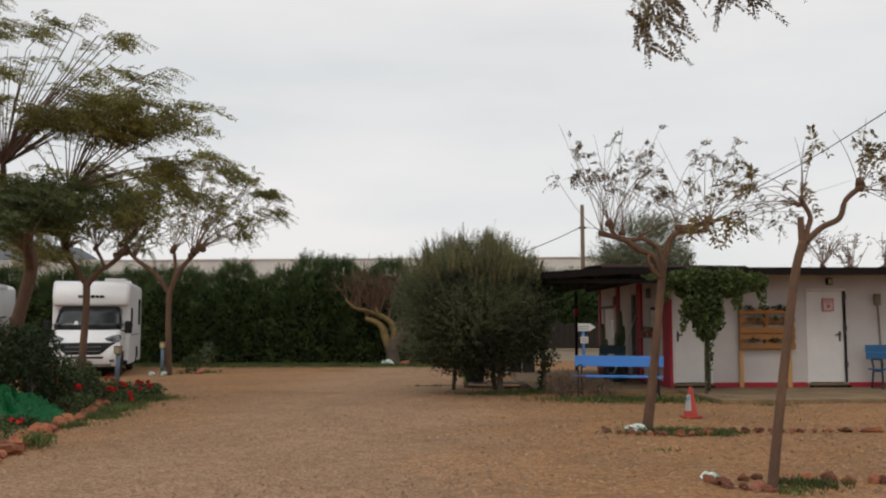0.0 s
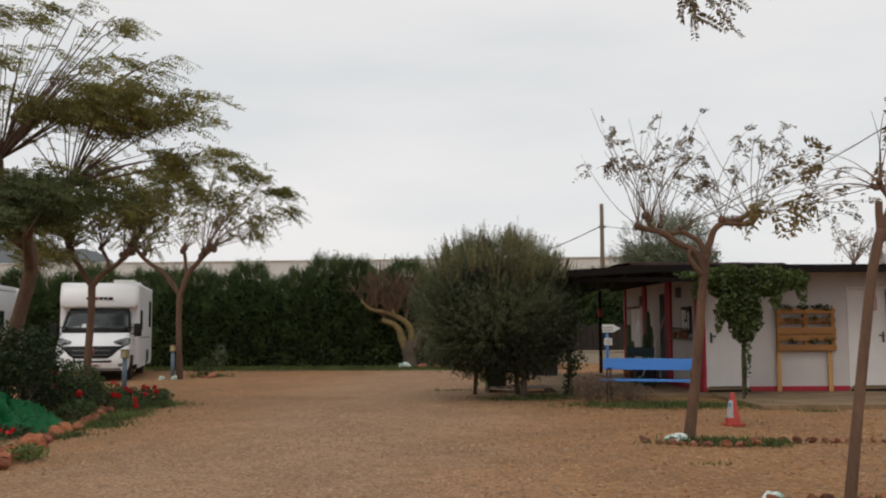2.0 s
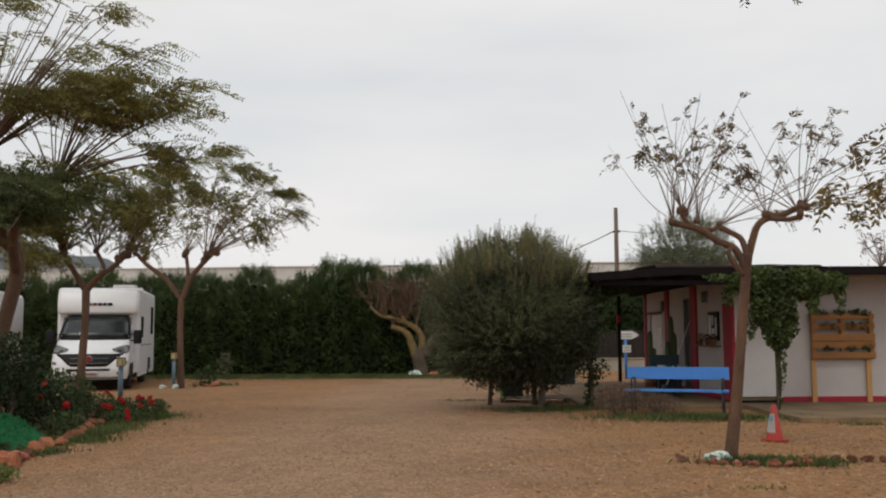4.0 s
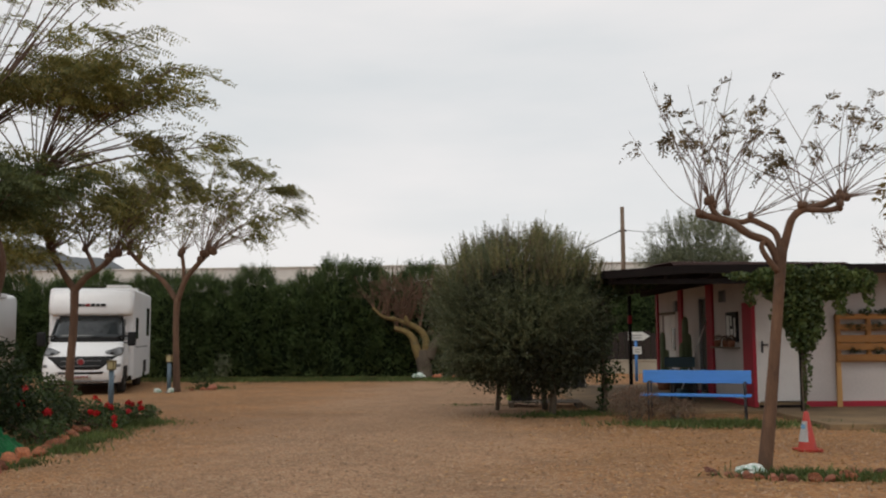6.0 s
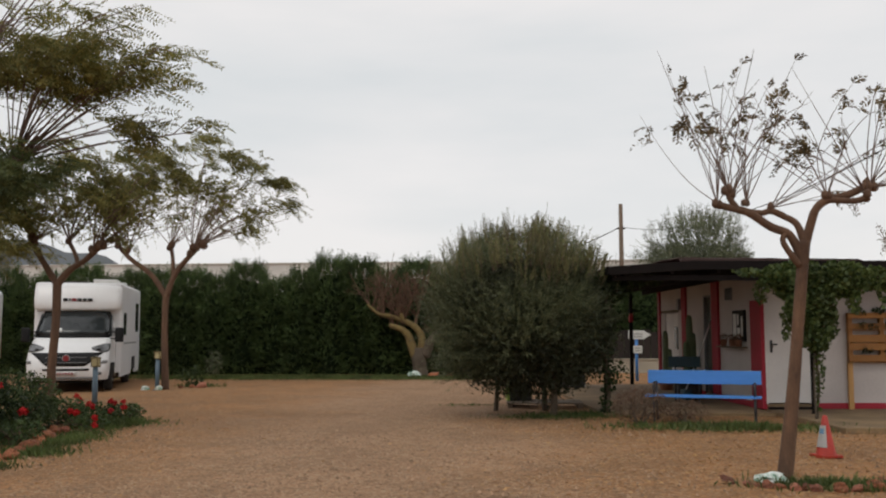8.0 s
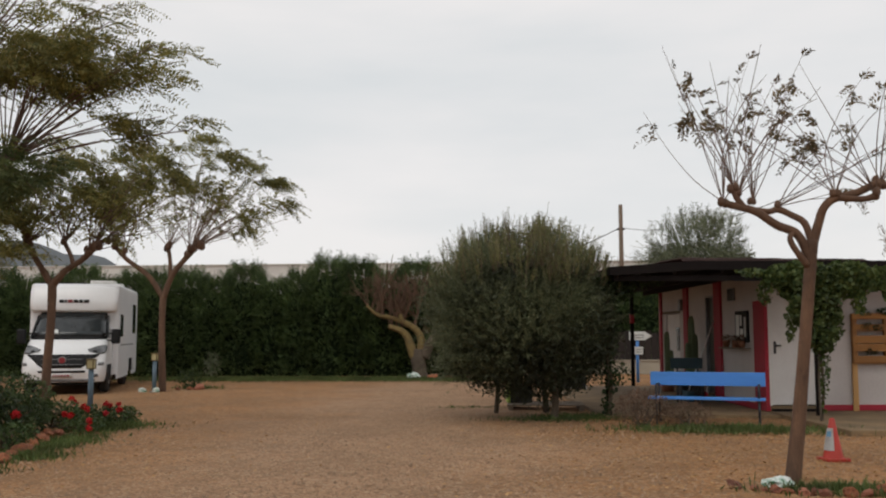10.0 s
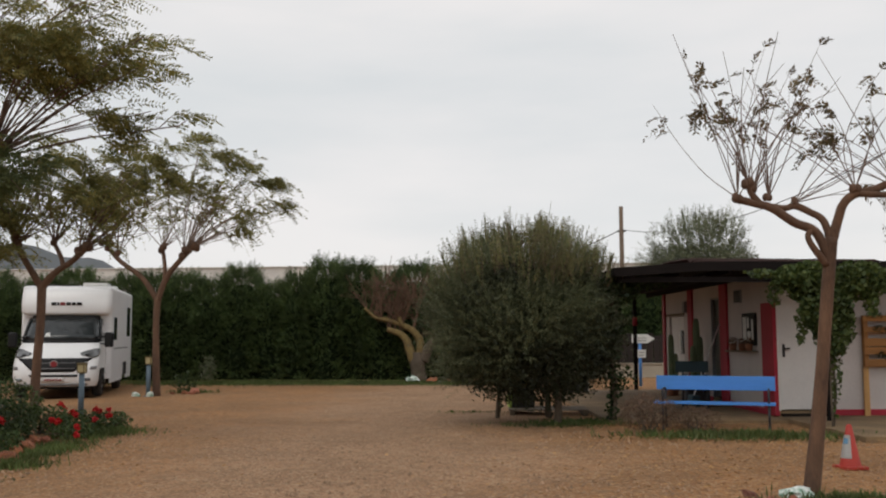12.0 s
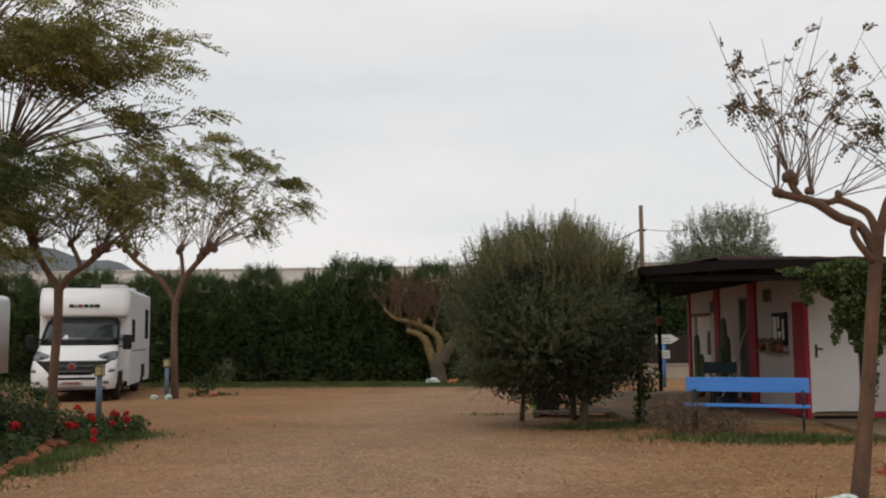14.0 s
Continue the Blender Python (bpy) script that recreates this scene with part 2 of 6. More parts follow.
M["pole_wood"] = mat("pole_wood", (0.19, 0.13, 0.09), (0.12, 0.085, 0.06), 3, 30, 0.85, stretch=(2, 2, 0.3))
M["cactus"] = mat("cactus", (0.15, 0.19, 0.10), (0.09, 0.13, 0.06), 6, 40, 0.6)
M["notice_paper"] = mat("notice_paper", (0.60, 0.47, 0.45), (0.52, 0.38, 0.36), 8, 40, 0.6)
M["notice_red"] = mat("notice_red", (0.55, 0.10, 0.09), None, 8, 40, 0.5)
M["terracotta"] = mat("terracotta", (0.30, 0.12, 0.06), (0.2, 0.085, 0.05), 6, 40, 0.8)
M["glass_dark"] = mat("glass_dark", (0.02, 0.024, 0.026), (0.04, 0.04, 0.04), 3, 10, 0.08, spec=0.7)
# Replaces dark glass; the grey-green reflection is its base colour.
M["door_reflection"] = mat("door_reflection", (0.085, 0.088, 0.072), (0.05, 0.053, 0.045), 2, 30, 0.35)
M["leaf_olive"] = leaf_mat("leaf_olive", (0.050, 0.066, 0.032), (0.165, 0.175, 0.095))
M["leaf_olive_young"] = leaf_mat("leaf_olive_young", (0.11, 0.125, 0.048), (0.24, 0.235, 0.10))
# Darker copy of the olive leaf, with the crown's inner shade in its colour.
M["leaf_olive_shaded"] = leaf_mat("leaf_olive_shaded", (0.030, 0.036, 0.018), (0.055, 0.062, 0.032))
M["leaf_cypress"] = leaf_mat("leaf_cypress", (0.030, 0.054, 0.019), (0.105, 0.145, 0.048), 0.45)
# Near black, so the hedge's inner shade sits in the colour.
M["cypress_shade"] = mat("cypress_shade", (0.010, 0.016, 0.008), (0.018, 0.026, 0.012), 4, 20, 1.0, spec=0.0)
M["leaf_feather"] = leaf_mat("leaf_feather", (0.095, 0.105, 0.032), (0.25, 0.215, 0.065), 0.4, 0.55, 0.4)
# Greener leaf for the low tufts, their shade put into the darker tone.
M["leaf_feather_low_shaded"] = leaf_mat("leaf_feather_low_shaded", (0.050, 0.072, 0.028), (0.115, 0.135, 0.050), 0.4, 0.55, 0.3)
M["leaf_sparse"] = leaf_mat("leaf_sparse", (0.065, 0.060, 0.032), (0.20, 0.14, 0.07), 0.3, 0.6, 0.3)
M["leaf_autumn"] = leaf_mat("leaf_autumn", (0.10, 0.085, 0.030), (0.22, 0.15, 0.05))
M["leaf_vine"] = leaf_mat("leaf_vine", (0.026, 0.050, 0.014), (0.10, 0.125, 0.034))
M["leaf_vine_dark"] = leaf_mat("leaf_vine_dark", (0.012, 0.025, 0.008), (0.035, 0.055, 0.016))
M["leaf_shrub"] = leaf_mat("leaf_shrub", (0.014, 0.028, 0.010), (0.04, 0.062, 0.020))
M["leaf_rose"] = leaf_mat("leaf_rose", (0.030, 0.056, 0.018), (0.080, 0.110, 0.035))
M["petal"] = leaf_mat("petal", (0.42, 0.012, 0.016), (0.62, 0.03, 0.03), 0.2)
M["grass"] = leaf_mat("grass", (0.050, 0.085, 0.020), (0.12, 0.14, 0.045))
M["dry_twig"] = leaf_mat("dry_twig", (0.10, 0.065, 0.045), (0.20, 0.12, 0.08), 0.3, 0.9, 0.1)
M["leaf_far"] = leaf_mat("leaf_far", (0.10, 0.115, 0.065), (0.19, 0.20, 0.12))
M["leaf_far_red"] = leaf_mat("leaf_far_red", (0.13, 0.085, 0.06), (0.20, 0.14, 0.09))
M["litter"] = leaf_mat("litter", (0.26, 0.14, 0.055), (0.44, 0.26, 0.12), 0.3, 0.9, 0.0)
M["pebble"] = mat("pebble", (0.36, 0.225, 0.14), (0.26, 0.165, 0.10), 6, 40, 0.9, island=0.35)


# ---- building blocks ----
def thing(name, label, category, m=None, group="", kind=""):
    ob = new(name)
    if m is not None:
        ob.matrix_world = m
    return tagged(ob, label, category, group, kind)


def mesh_of(name, verts, faces, material, smooth=False):
    me = bpy.data.meshes.new(name)
    me.from_pydata(verts, [], faces)
    me.materials.append(material)
    if smooth:
        me.polygons.foreach_set("use_smooth", [True] * len(me.polygons))
    me.update()
    return me


def put(name, me, parent=None, label=""):
    ob = new(name, me)
    if parent is not None:
        ob.parent = parent
    return tagged(ob, label)


def part(name, bm, material, parent, label="", smooth=False):
    me = bpy.data.meshes.new(name)
    bm.normal_update()
    bm.to_mesh(me)
    bm.free()
    me.materials.append(material)
    if smooth:
        me.polygons.foreach_set("use_smooth", [True] * len(me.polygons))
    return put(name, me, parent, label)


def boxes(*specs, bevel=0.0):
    """A bmesh of boxes (x0, x1, y0, y1, z0, z1), edges bevelled."""
    bm = bmesh.new()
    for x0, x1, y0, y1, z0, z1 in specs:
        bmesh.ops.create_cube(bm, size=1.0, matrix=Matrix.LocRotScale(((x0 + x1) / 2, (y0 + y1) / 2, (z0 + z1) / 2), None, (x1 - x0, y1 - y0, z1 - z0)))
    if bevel:
        bmesh.ops.bevel(bm, geom=bm.edges[:], offset=bevel, segments=2, affect="EDGES", profile=0.7)
    return bm


def tube(store, pts, radii, sides=6, cap=True):
    """Adds a tapered tube along pts to store = (verts, faces)."""
    verts, faces = store
    pts = [Vector(p) for p in pts]
    start, ref = len(verts), Vector((0.31, 0.57, 0.76))
    for i, p in enumerate(pts):
        d = (pts[min(i + 1, len(pts) - 1)] - pts[max(i - 1, 0)]).normalized()
        a = d.cross(ref)
        a = a.normalized() if a.length > 1e-3 else d.orthogonal().normalized()
        b = d.cross(a)
        for k in range(sides):
            w = 2 * math.pi * k / sides
            verts.append(p + radii[i] * (math.cos(w) * a + math.sin(w) * b))
    for i in range(len(pts) - 1):
        for k in range(sides):
            q, r = start + i * sides, start + (i + 1) * sides
            faces.append((q + k, q + (k + 1) % sides, r + (k + 1) % sides, r + k))
    if cap:
        faces.append(tuple(start + k for k in range(sides))[::-1])
        faces.append(tuple(start + (len(pts) - 1) * sides + k for k in range(sides)))


def smooth_line(pts, radii, steps=5):
    """A Catmull-Rom line through pts, with the radii carried along."""
    P = [Vector(p) for p in pts]
    P = [2 * P[0] - P[1]] + P + [2 * P[-1] - P[-2]]
    out, rr = [], []
    for i in range(1, len(P) - 2):
        for s in range(steps):
            t = s / steps
            a, b, c, d = P[i - 1:i + 3]
            out.append(0.5 * (2 * b + (c - a) * t + (2 * a - 5 * b + 4 * c - d) * t * t + (3 * b - a - 3 * c + d) * t ** 3))
            rr.append(radii[i - 1] * (1 - t) + radii[i] * t)
    out.append(P[-2])
    rr.append(radii[-1])
    return out, rr


def quads_mesh(name, Q, material):
    """A mesh of loose quads from an array (n, 4, 3)."""
    n = len(Q)
    me = bpy.data.meshes.new(name)
    me.vertices.add(4 * n)
    me.vertices.foreach_set("co", np.ascontiguousarray(Q, dtype=np.float32).ravel())
    me.loops.add(4 * n)
    me.loops.foreach_set("vertex_index", np.arange(4 * n, dtype=np.int32))
    me.polygons.add(n)
    me.polygons.foreach_set("loop_start", np.arange(0, 4 * n, 4, dtype=np.int32))
    me.update(calc_edges=True)
    me.materials.append(material)
    return me


def unit(v):
    return v / (np.linalg.norm(v, axis=-1, keepdims=True) + 1e-9)


def leaf_quads(pos, way, side, length, width):
    """Pointed leaves at pos, along way, spread along side."""
    length, width = np.asarray(length).reshape(-1, 1), np.asarray(width).reshape(-1, 1)
    mid = pos + way * length * 0.45
    return np.stack([pos, mid + side * width * 0.5, pos + way * length, mid - side * width * 0.5], 1)


def fronds(rng, origin, way, length, pairs, leaf, slim, droop=0.3, spread=0.9):
    """Feathered shoots: pairs of leaflets along bent stalks, as quads."""
    n = len(origin)
    length = np.broadcast_to(length, (n,)).reshape(n, 1)
    out = []
    axis = unit(np.cross(way, rng.normal(size=(n, 3))))
    down = np.array([0, 0, -1.0])
    for s in np.linspace(0.12, 1.0, pairs):
        p = origin + way * length * s + down * droop * length * s * s
        tan = unit(way + down * 2 * droop * s)
        lat = unit(axis - tan * (axis * tan).sum(-1, keepdims=True))
        for sign in (-1, 1):
            d = unit(sign * lat * spread + tan * 0.7 + rng.normal(size=(n, 3)) * 0.18)
            w = unit(np.cross(d, rng.normal(size=(n, 3)) * 0.5 + np.cross(lat, tan)))
            size = leaf * rng.uniform(0.7, 1.2, n) * (1.1 - 0.35 * s)
            out.append(leaf_quads(p, d, w, size, size * slim))
    return np.concatenate(out)


def loose_leaves(rng, pos, size, slim=0.6, flat=0.0):
    n = len(pos)
    d = rng.normal(size=(n, 3))
    d[:, 2] *= 1 - flat
    d = unit(d)
    w = unit(np.cross(d, rng.normal(size=(n, 3)) + np.array([0, 0, 3.0 * flat])))
    s = size * rng.uniform(0.6, 1.3, n)
    return leaf_quads(pos - d * s[:, None] * 0.5, d, w, s, s * slim)


def blob(rng, n, centre, radii, shell=0.55):
    """Points through an ellipsoid, most of them near its skin, and the way out at each."""
    d = unit(rng.normal(size=(n, 3)))
    r = rng.uniform(shell ** 3, 1, (n, 1)) ** (1 / 3)
    return np.array(centre) + d * r * np.array(radii), d


# ---- ground ----
def build_ground():
    verts, faces, n = [], [], 90
    xs = np.concatenate([[-900, -300, -120, -60], np.linspace(-30, 30, n), [60, 120, 300, 900]])
    ys = np.concatenate([[-300, -60, -20], np.linspace(-8, 46, n), [60, 120, 300, 1500]])
    for y in ys:
        for x in xs:
            near = 1.0 if abs(x) < 32 and -9 < y < 47 else 0.0
            z = near * 0.035 * (noise.noise(Vector((x * 0.35, y * 0.35, 0))) + 0.4 * noise.noise(Vector((x * 1.3, y * 1.3, 4))))
            verts.append((x, y, z - 0.012))
    w = len(xs)
    for j in range(len(ys) - 1):
        for i in range(w - 1):
            faces.append((j * w + i, j * w + i + 1, (j + 1) * w + i + 1, (j + 1) * w + i))
    ob = put("ground", mesh_of("ground", verts, faces, M["gravel"], True))
    tagged(ob, "brown gravel yard with a worn drive and orange leaf litter", "ground", kind="structure")


build_ground()

# ---- white building with porch ----
B = Matrix.Translation((3.72, 21.1, 0)) @ Matrix.Rotation(radians(6), 4, "Z")
FLOOR, EAVE = 0.16, 2.53


def in_building(u, v, z=0.0, turn=0.0):
    return B @ Matrix.Translation((u, v, z)) @ Matrix.Rotation(radians(turn), 4, "Z")


def wall_boxes(a0, a1, lo, hi, openings, make):
    """Splits a wall from a0 to a1 round openings (start, end, bottom, top)."""
    out, at = [], a0
    for s, e, b, t in openings:
        out.append(make(at, s, lo, hi))
        if b > lo:
            out.append(make(s, e, lo, b))
        out.append(make(s, e, t, hi))
        at = e
    out.append(make(at, a1, lo, hi))
    return boxes(*out)


DOORS = [(0.06, 0.86), (3.07, 3.88)]
SIDE = [(3.04, 3.68, FLOOR, FLOOR + 2.05), (5.92, 7.25, FLOOR, FLOOR + 1.76)]
house = thing("bar_building", "single-storey white painted building with red pilasters and flat dark roof", "building", B, kind="structure")
part("wall", wall_boxes(0.0, 12.0, FLOOR, 2.56, [(a, b, FLOOR, FLOOR + 2.04) for a, b in DOORS], lambda s, e, b, t: (s, e, 0.0, 0.2, b, t)), M["white_paint"], house)
part("wall", wall_boxes(0.2, 7.9, FLOOR, 2.62, SIDE, lambda s, e, b, t: (0.0, 0.2, s, e, b, t)), M["white_paint"], house)
part("wall", boxes((0.2, 12.0, 7.7, 7.9, FLOOR, 2.62), (11.8, 12.0, 0.2, 7.7, FLOOR, 2.62)), M["white_paint"], house)
part("slab", boxes((-0.02, 12.6, -3.3, 0.0, -0.2, 0.07), bevel=0.02), M["concrete"], house, "worn concrete apron")
part("slab", boxes((-3.0, 0.0, -0.6, 8.4, -0.2, 0.05), (0.0, 12.0, 0.0, 7.9, -0.2, FLOOR)), M["concrete"], house)
for v0, v1, top in ((-0.012, 0.56, 2.03), (2.55, 3.0, 2.52), (5.06, 5.42, 2.6), (7.60, 7.80, 2.62)):
    part("pilaster", boxes((-0.05, 0.03 if v0 < 0 else -0.002, v0, v1, FLOOR - 0.09, top), bevel=0.008), M["red_paint"], house, "red painted pilaster")
part("plinth", boxes((0.92, 3.01, -0.022, -0.002, 0.078, 0.18), (3.94, 12.0, -0.022, -0.002, 0.078, 0.18), bevel=0.004), M["red_paint"], house, "red painted base stripe")
part("plinth", boxes((-0.022, -0.002, 0.58, 2.53, 0.055, 0.17), (-0.022, -0.002, 3.70, 5.04, 0.055, 0.17), bevel=0.004), M["red_paint"], house)
for (a, b) in DOORS:
    door = part("door", boxes((a + 0.012, b - 0.012, 0.02, 0.065, FLOOR + 0.02, FLOOR + 2.03), bevel=0.006), M["door_paint"], house, "white flush door")
    hx = a + 0.08 if a < 1 else b - 0.10
    part("handle", boxes((hx - 0.02, hx + 0.02, 0.005, 0.022, FLOOR + 0.92, FLOOR + 1.14), (hx - 0.015, hx + 0.10, -0.03, -0.008, FLOOR + 1.05, FLOOR + 1.08) if a < 1 else (hx - 0.10, hx + 0.015, -0.03, -0.008, FLOOR + 1.05, FLOOR + 1.08), bevel=0.005), M["iron"], door, "black lever handle")
    part("jamb", boxes((a - 0.045, a, -0.012, 0.09, FLOOR, FLOOR + 2.085), (b, b + 0.045, -0.012, 0.09, FLOOR, FLOOR + 2.085), (a, b, -0.012, 0.09, FLOOR + 2.042, FLOOR + 2.085), bevel=0.004), M["door_paint"], house)
# Dark strip in place of the shadowed gap; the door itself is shut.
part("gap_shade", boxes((3.865, 3.915, -0.03, -0.013, FLOOR + 0.02, FLOOR + 2.04), bevel=0.004), M["dark_steel"], house, "dark strip standing for the shaded door gap")
for k, z in enumerate((0.35, 1.15, 1.85)):
    part("hinge", boxes((3.845, 3.93, -0.042, -0.031, FLOOR + z, FLOOR + z + 0.11), bevel=0.004), M["iron"], house)
part("threshold", boxes((3.05, 3.95, -0.12, -0.025, 0.07, 0.115), (0.04, 0.9, -0.12, -0.025, 0.07, 0.115), bevel=0.004), M["dark_steel"], house)
# Glazed door as an opaque slab, the reflection put into its colour.
part("door", boxes((0.05, 0.10, 3.06, 3.66, FLOOR + 0.02, FLOOR + 2.04), bevel=0.006), M["door_reflection"], house, "glazed side door, its grey-green reflection as base colour")
part("door_frame", boxes((-0.012, 0.05, 3.005, 3.05, FLOOR, FLOOR + 2.09), (-0.012, 0.05, 3.67, 3.72, FLOOR, FLOOR + 2.09), (-0.012, 0.05, 3.05, 3.67, FLOOR + 2.05, FLOOR + 2.09), bevel=0.004), M["van_grey"], house, "grey metal door frame")
far_door = part("door", boxes((0.04, 0.09, 5.94, 6.58, FLOOR + 0.02, FLOOR + 1.75), (0.04, 0.09, 6.60, 7.23, FLOOR + 0.02, FLOOR + 1.75), bevel=0.006), M["door_paint"], house, "white double door at the porch end")
part("pane", boxes((0.022, 0.038, 6.02, 6.36, 1.02, 1.58)), M["glass_dark"], far_door, "small dark pane")
part("lintel", boxes((-0.06, -0.002, 5.82, 7.38, FLOOR + 1.77, FLOOR + 1.83), bevel=0.006), M["old_wood"], house, "narrow dark wooden lintel")
part("wall_vent", boxes((-0.03, -0.002, 1.69, 2.10, 2.08, 2.34), bevel=0.006), M["van_grey"], house, "grey wall vent")
for k in range(5):
    part("vent_slat", boxes((-0.042, -0.031, 1.72, 2.07, 2.105 + k * 0.045, 2.13 + k * 0.045)), M["dark_steel"], house)
part("meter_box", boxes((-0.10, -0.002, 5.50, 5.68, 1.98, 2.25), bevel=0.01), M["van_grey"], house, "small grey wall box")
# flat roof with its dark fascia, lower towards the porch corner, and the rusty sheets on top
def dip(u):
    return 0.065 * min(0.0, u + 1.5)


for u0, u1 in ((-2.93, -1.5), (-1.5, 12.5)):
    for name, low, high, v0, v1 in (("roof", 0.04, 0.10, -1.0, 8.6), ("fascia", -0.02, 0.13, -1.05, -1.003)):
        bm = boxes((u0, u1, v0, v1, EAVE + low, EAVE + high))
        for v in bm.verts:
            v.co.z += dip(v.co.x)
        part(name, bm, M["dark_steel"], house, "dark flat sheet roof" if name == "roof" else "")
part("fascia", boxes((-2.98, -2.933, -1.05, 8.6, EAVE - 0.10, EAVE + 0.035)), M["dark_steel"], house)
for k in range(4):
    u = -2.7 + k * 0.8
    part("rafter", boxes((u, u + 0.06, -0.98, 8.5, EAVE - 0.07 + dip(u), EAVE + 0.037 + dip(u))), M["dark_steel"], house)
bm = bmesh.new()
rows = []
for k in range(91):
    u = -1.72 + k * 0.035
    z = 0.013 * (1 if k % 2 else -1) + 0.012 * noise.noise(Vector((u * 3, 1, 7)))
    crest = 0.085 - 0.03 * k / 90
    rows.append([bm.verts.new((u, v, EAVE + 0.115 + h * crest + z)) for v, h in ((-1.0, 0.2), (-0.8, 1.0), (0.6, 1.6), (3.0, 1.6), (5.5, 0.4))])
for a, b in zip(rows, rows[1:]):
    for i in range(4):
        bm.faces.new((a[i], b[i], b[i + 1], a[i + 1]))
bmesh.ops.solidify(bm, geom=bm.faces[:], thickness=0.008)
part("roof_sheet", bm, M["rust_sheet"], house, "rusty corrugated sheet")
for u, v, r in ((-2.86, 0.0, 0.03), (-0.62, 8.45, 0.045), (0.50, -0.92, 0.03)):
    part("post", boxes((u - r, u + r, v - r, v + r, -0.1, EAVE - 0.03), bevel=0.006), M["dark_steel"], house, "thin black steel porch post")
part("post_band", boxes((-0.67, -0.57, 8.40, 8.50, 1.72, 1.95), bevel=0.004), M["red_paint"], house, "red painted band on the post")
part("beam", boxes((-2.9, 0.0, -0.95, -0.87, EAVE - 0.20, EAVE - 0.11), (-1.5, -1.42, -0.86, 8.4, EAVE - 0.17, EAVE - 0.085)), M["dark_steel"], house)


# ---- trees ----
def clumps(rng, n, c, r, each=22):
    """n places in flat tufts scattered through an ellipsoid, with gaps between the tufts."""
    k = max(3, n // each)
    hub, _ = blob(rng, k, c, r, 0.1)
    size = rng.uniform(0.6, 1.25, k)
    pick = rng.integers(0, k, n)
    return hub[pick] + rng.normal(size=(n, 3)) * np.array([0.20, 0.17, 0.055]) * size[pick][:, None]


def pollard(name, label, trunk, trunk_r, limbs, knobs, seed, bark, shoot_mat, leaf_m, shoots=9, reach=1.3, thick=0.010, lean=(0, 0, 0), leaf=0.055, per=5, leaf_share=0.8, frond_len=0.24, tip_only=True, category="tree", pairs=7, masses=(), spray=0.42, bow=0.10, tip=0.62):
    """A pollarded tree: a trunk, bent limbs ending in knobs, and thin straight shoots with feathered leaves near their ends."""
    rng = np.random.default_rng(seed)
    tree = thing(name, label, category)
    wood = ([], [])
    tube(wood, *smooth_line(trunk, trunk_r, 7), sides=10)
    me = mesh_of("trunk", *wood, bark, True)
    put("trunk", me, tree)
    for pts, rr in limbs:
        wood = ([], [])
        tube(wood, *smooth_line(pts, rr, 5), sides=8)
        put("limb", mesh_of("limb", *wood, bark, True), tree)
    twigs, orig, ways = ([], []), [], []
    for (kx, ky, kz), kr, aim in knobs:
        k = Vector((kx, ky, kz))
        knob_store = ([], [])
        for _ in range(3):
            o = Vector(rng.normal(size=3) * kr * 0.5)
            tube(knob_store, [k + o - Vector((0, 0, kr)), k + o - Vector((0, 0, kr * 0.5)), k + o + Vector((0, 0, kr * 0.5)), k + o + Vector((0, 0, kr))], [kr * 0.4, kr * 0.85, kr * 0.75, kr * 0.3], 7)
        put("knob", mesh_of("knob", *knob_store, M["bark_red"], True), tree)
        for _ in range(shoots):
            d = Vector(unit(np.array(aim, float) + rng.normal(size=3) * np.array([spray, spray, 0.25])))
            ln = reach * rng.uniform(0.55, 1.0)
            bend = Vector(rng.normal(size=3) * bow) + Vector(lean) * 0.4
            pts = [k, k + d * ln * 0.35, k + d * ln * 0.7 + bend * ln * 0.4, k + d * ln + bend * ln]
            rr = [thick, thick * 0.8, thick * 0.6, thick * 0.35]
            sp, sr = smooth_line(pts, rr, 3)
            tube(twigs, sp, sr, 4)
            if rng.random() < leaf_share:
                lo = tip if tip_only else 0.2
                for f in rng.uniform(lo, 1.0, per):
                    i = min(int(f * (len(sp) - 1)), len(sp) - 2)
                    q = sp[i].lerp(sp[i + 1], f * (len(sp) - 1) - i)
                    orig.append(q)
                    ways.append(np.array(d) * 0.5 + rng.normal(size=3) * 0.6 + np.array(lean) * 0.8)
            if rng.random() < 0.45:
                i = len(sp) // 2
                d2 = Vector(unit(np.array(d) + rng.normal(size=3) * 0.45))
                tube(twigs, [sp[i], sp[i] + d2 * ln * 0.22, sp[i] + d2 * ln * 0.42 + bend * 0.1], [thick * 0.5, thick * 0.4, thick * 0.25], 3)
                orig.append(sp[i] + d2 * ln * 0.38)
                ways.append(np.array(d2) + rng.normal(size=3) * 0.4)
    tagged(put("branchwork", mesh_of("branchwork", *twigs, shoot_mat), tree), kind="stuff")
    o, w = np.array(orig), unit(np.array(ways))
    for c, r, n in masses:
        q = clumps(rng, n, c, r)
        o = np.concatenate([o, q])
        w = np.concatenate([w, unit(rng.normal(size=(n, 3)) * np.array([0.3, 0.4, 0.22]) + np.array([0.85, 0, 0.02]))])
    put("leaves", quads_mesh("leaves", fronds(rng, o, w, frond_len * rng.uniform(0.6, 1.2, len(o)), pairs, leaf, 0.42, 0.45), leaf_m), tree)
    return tree


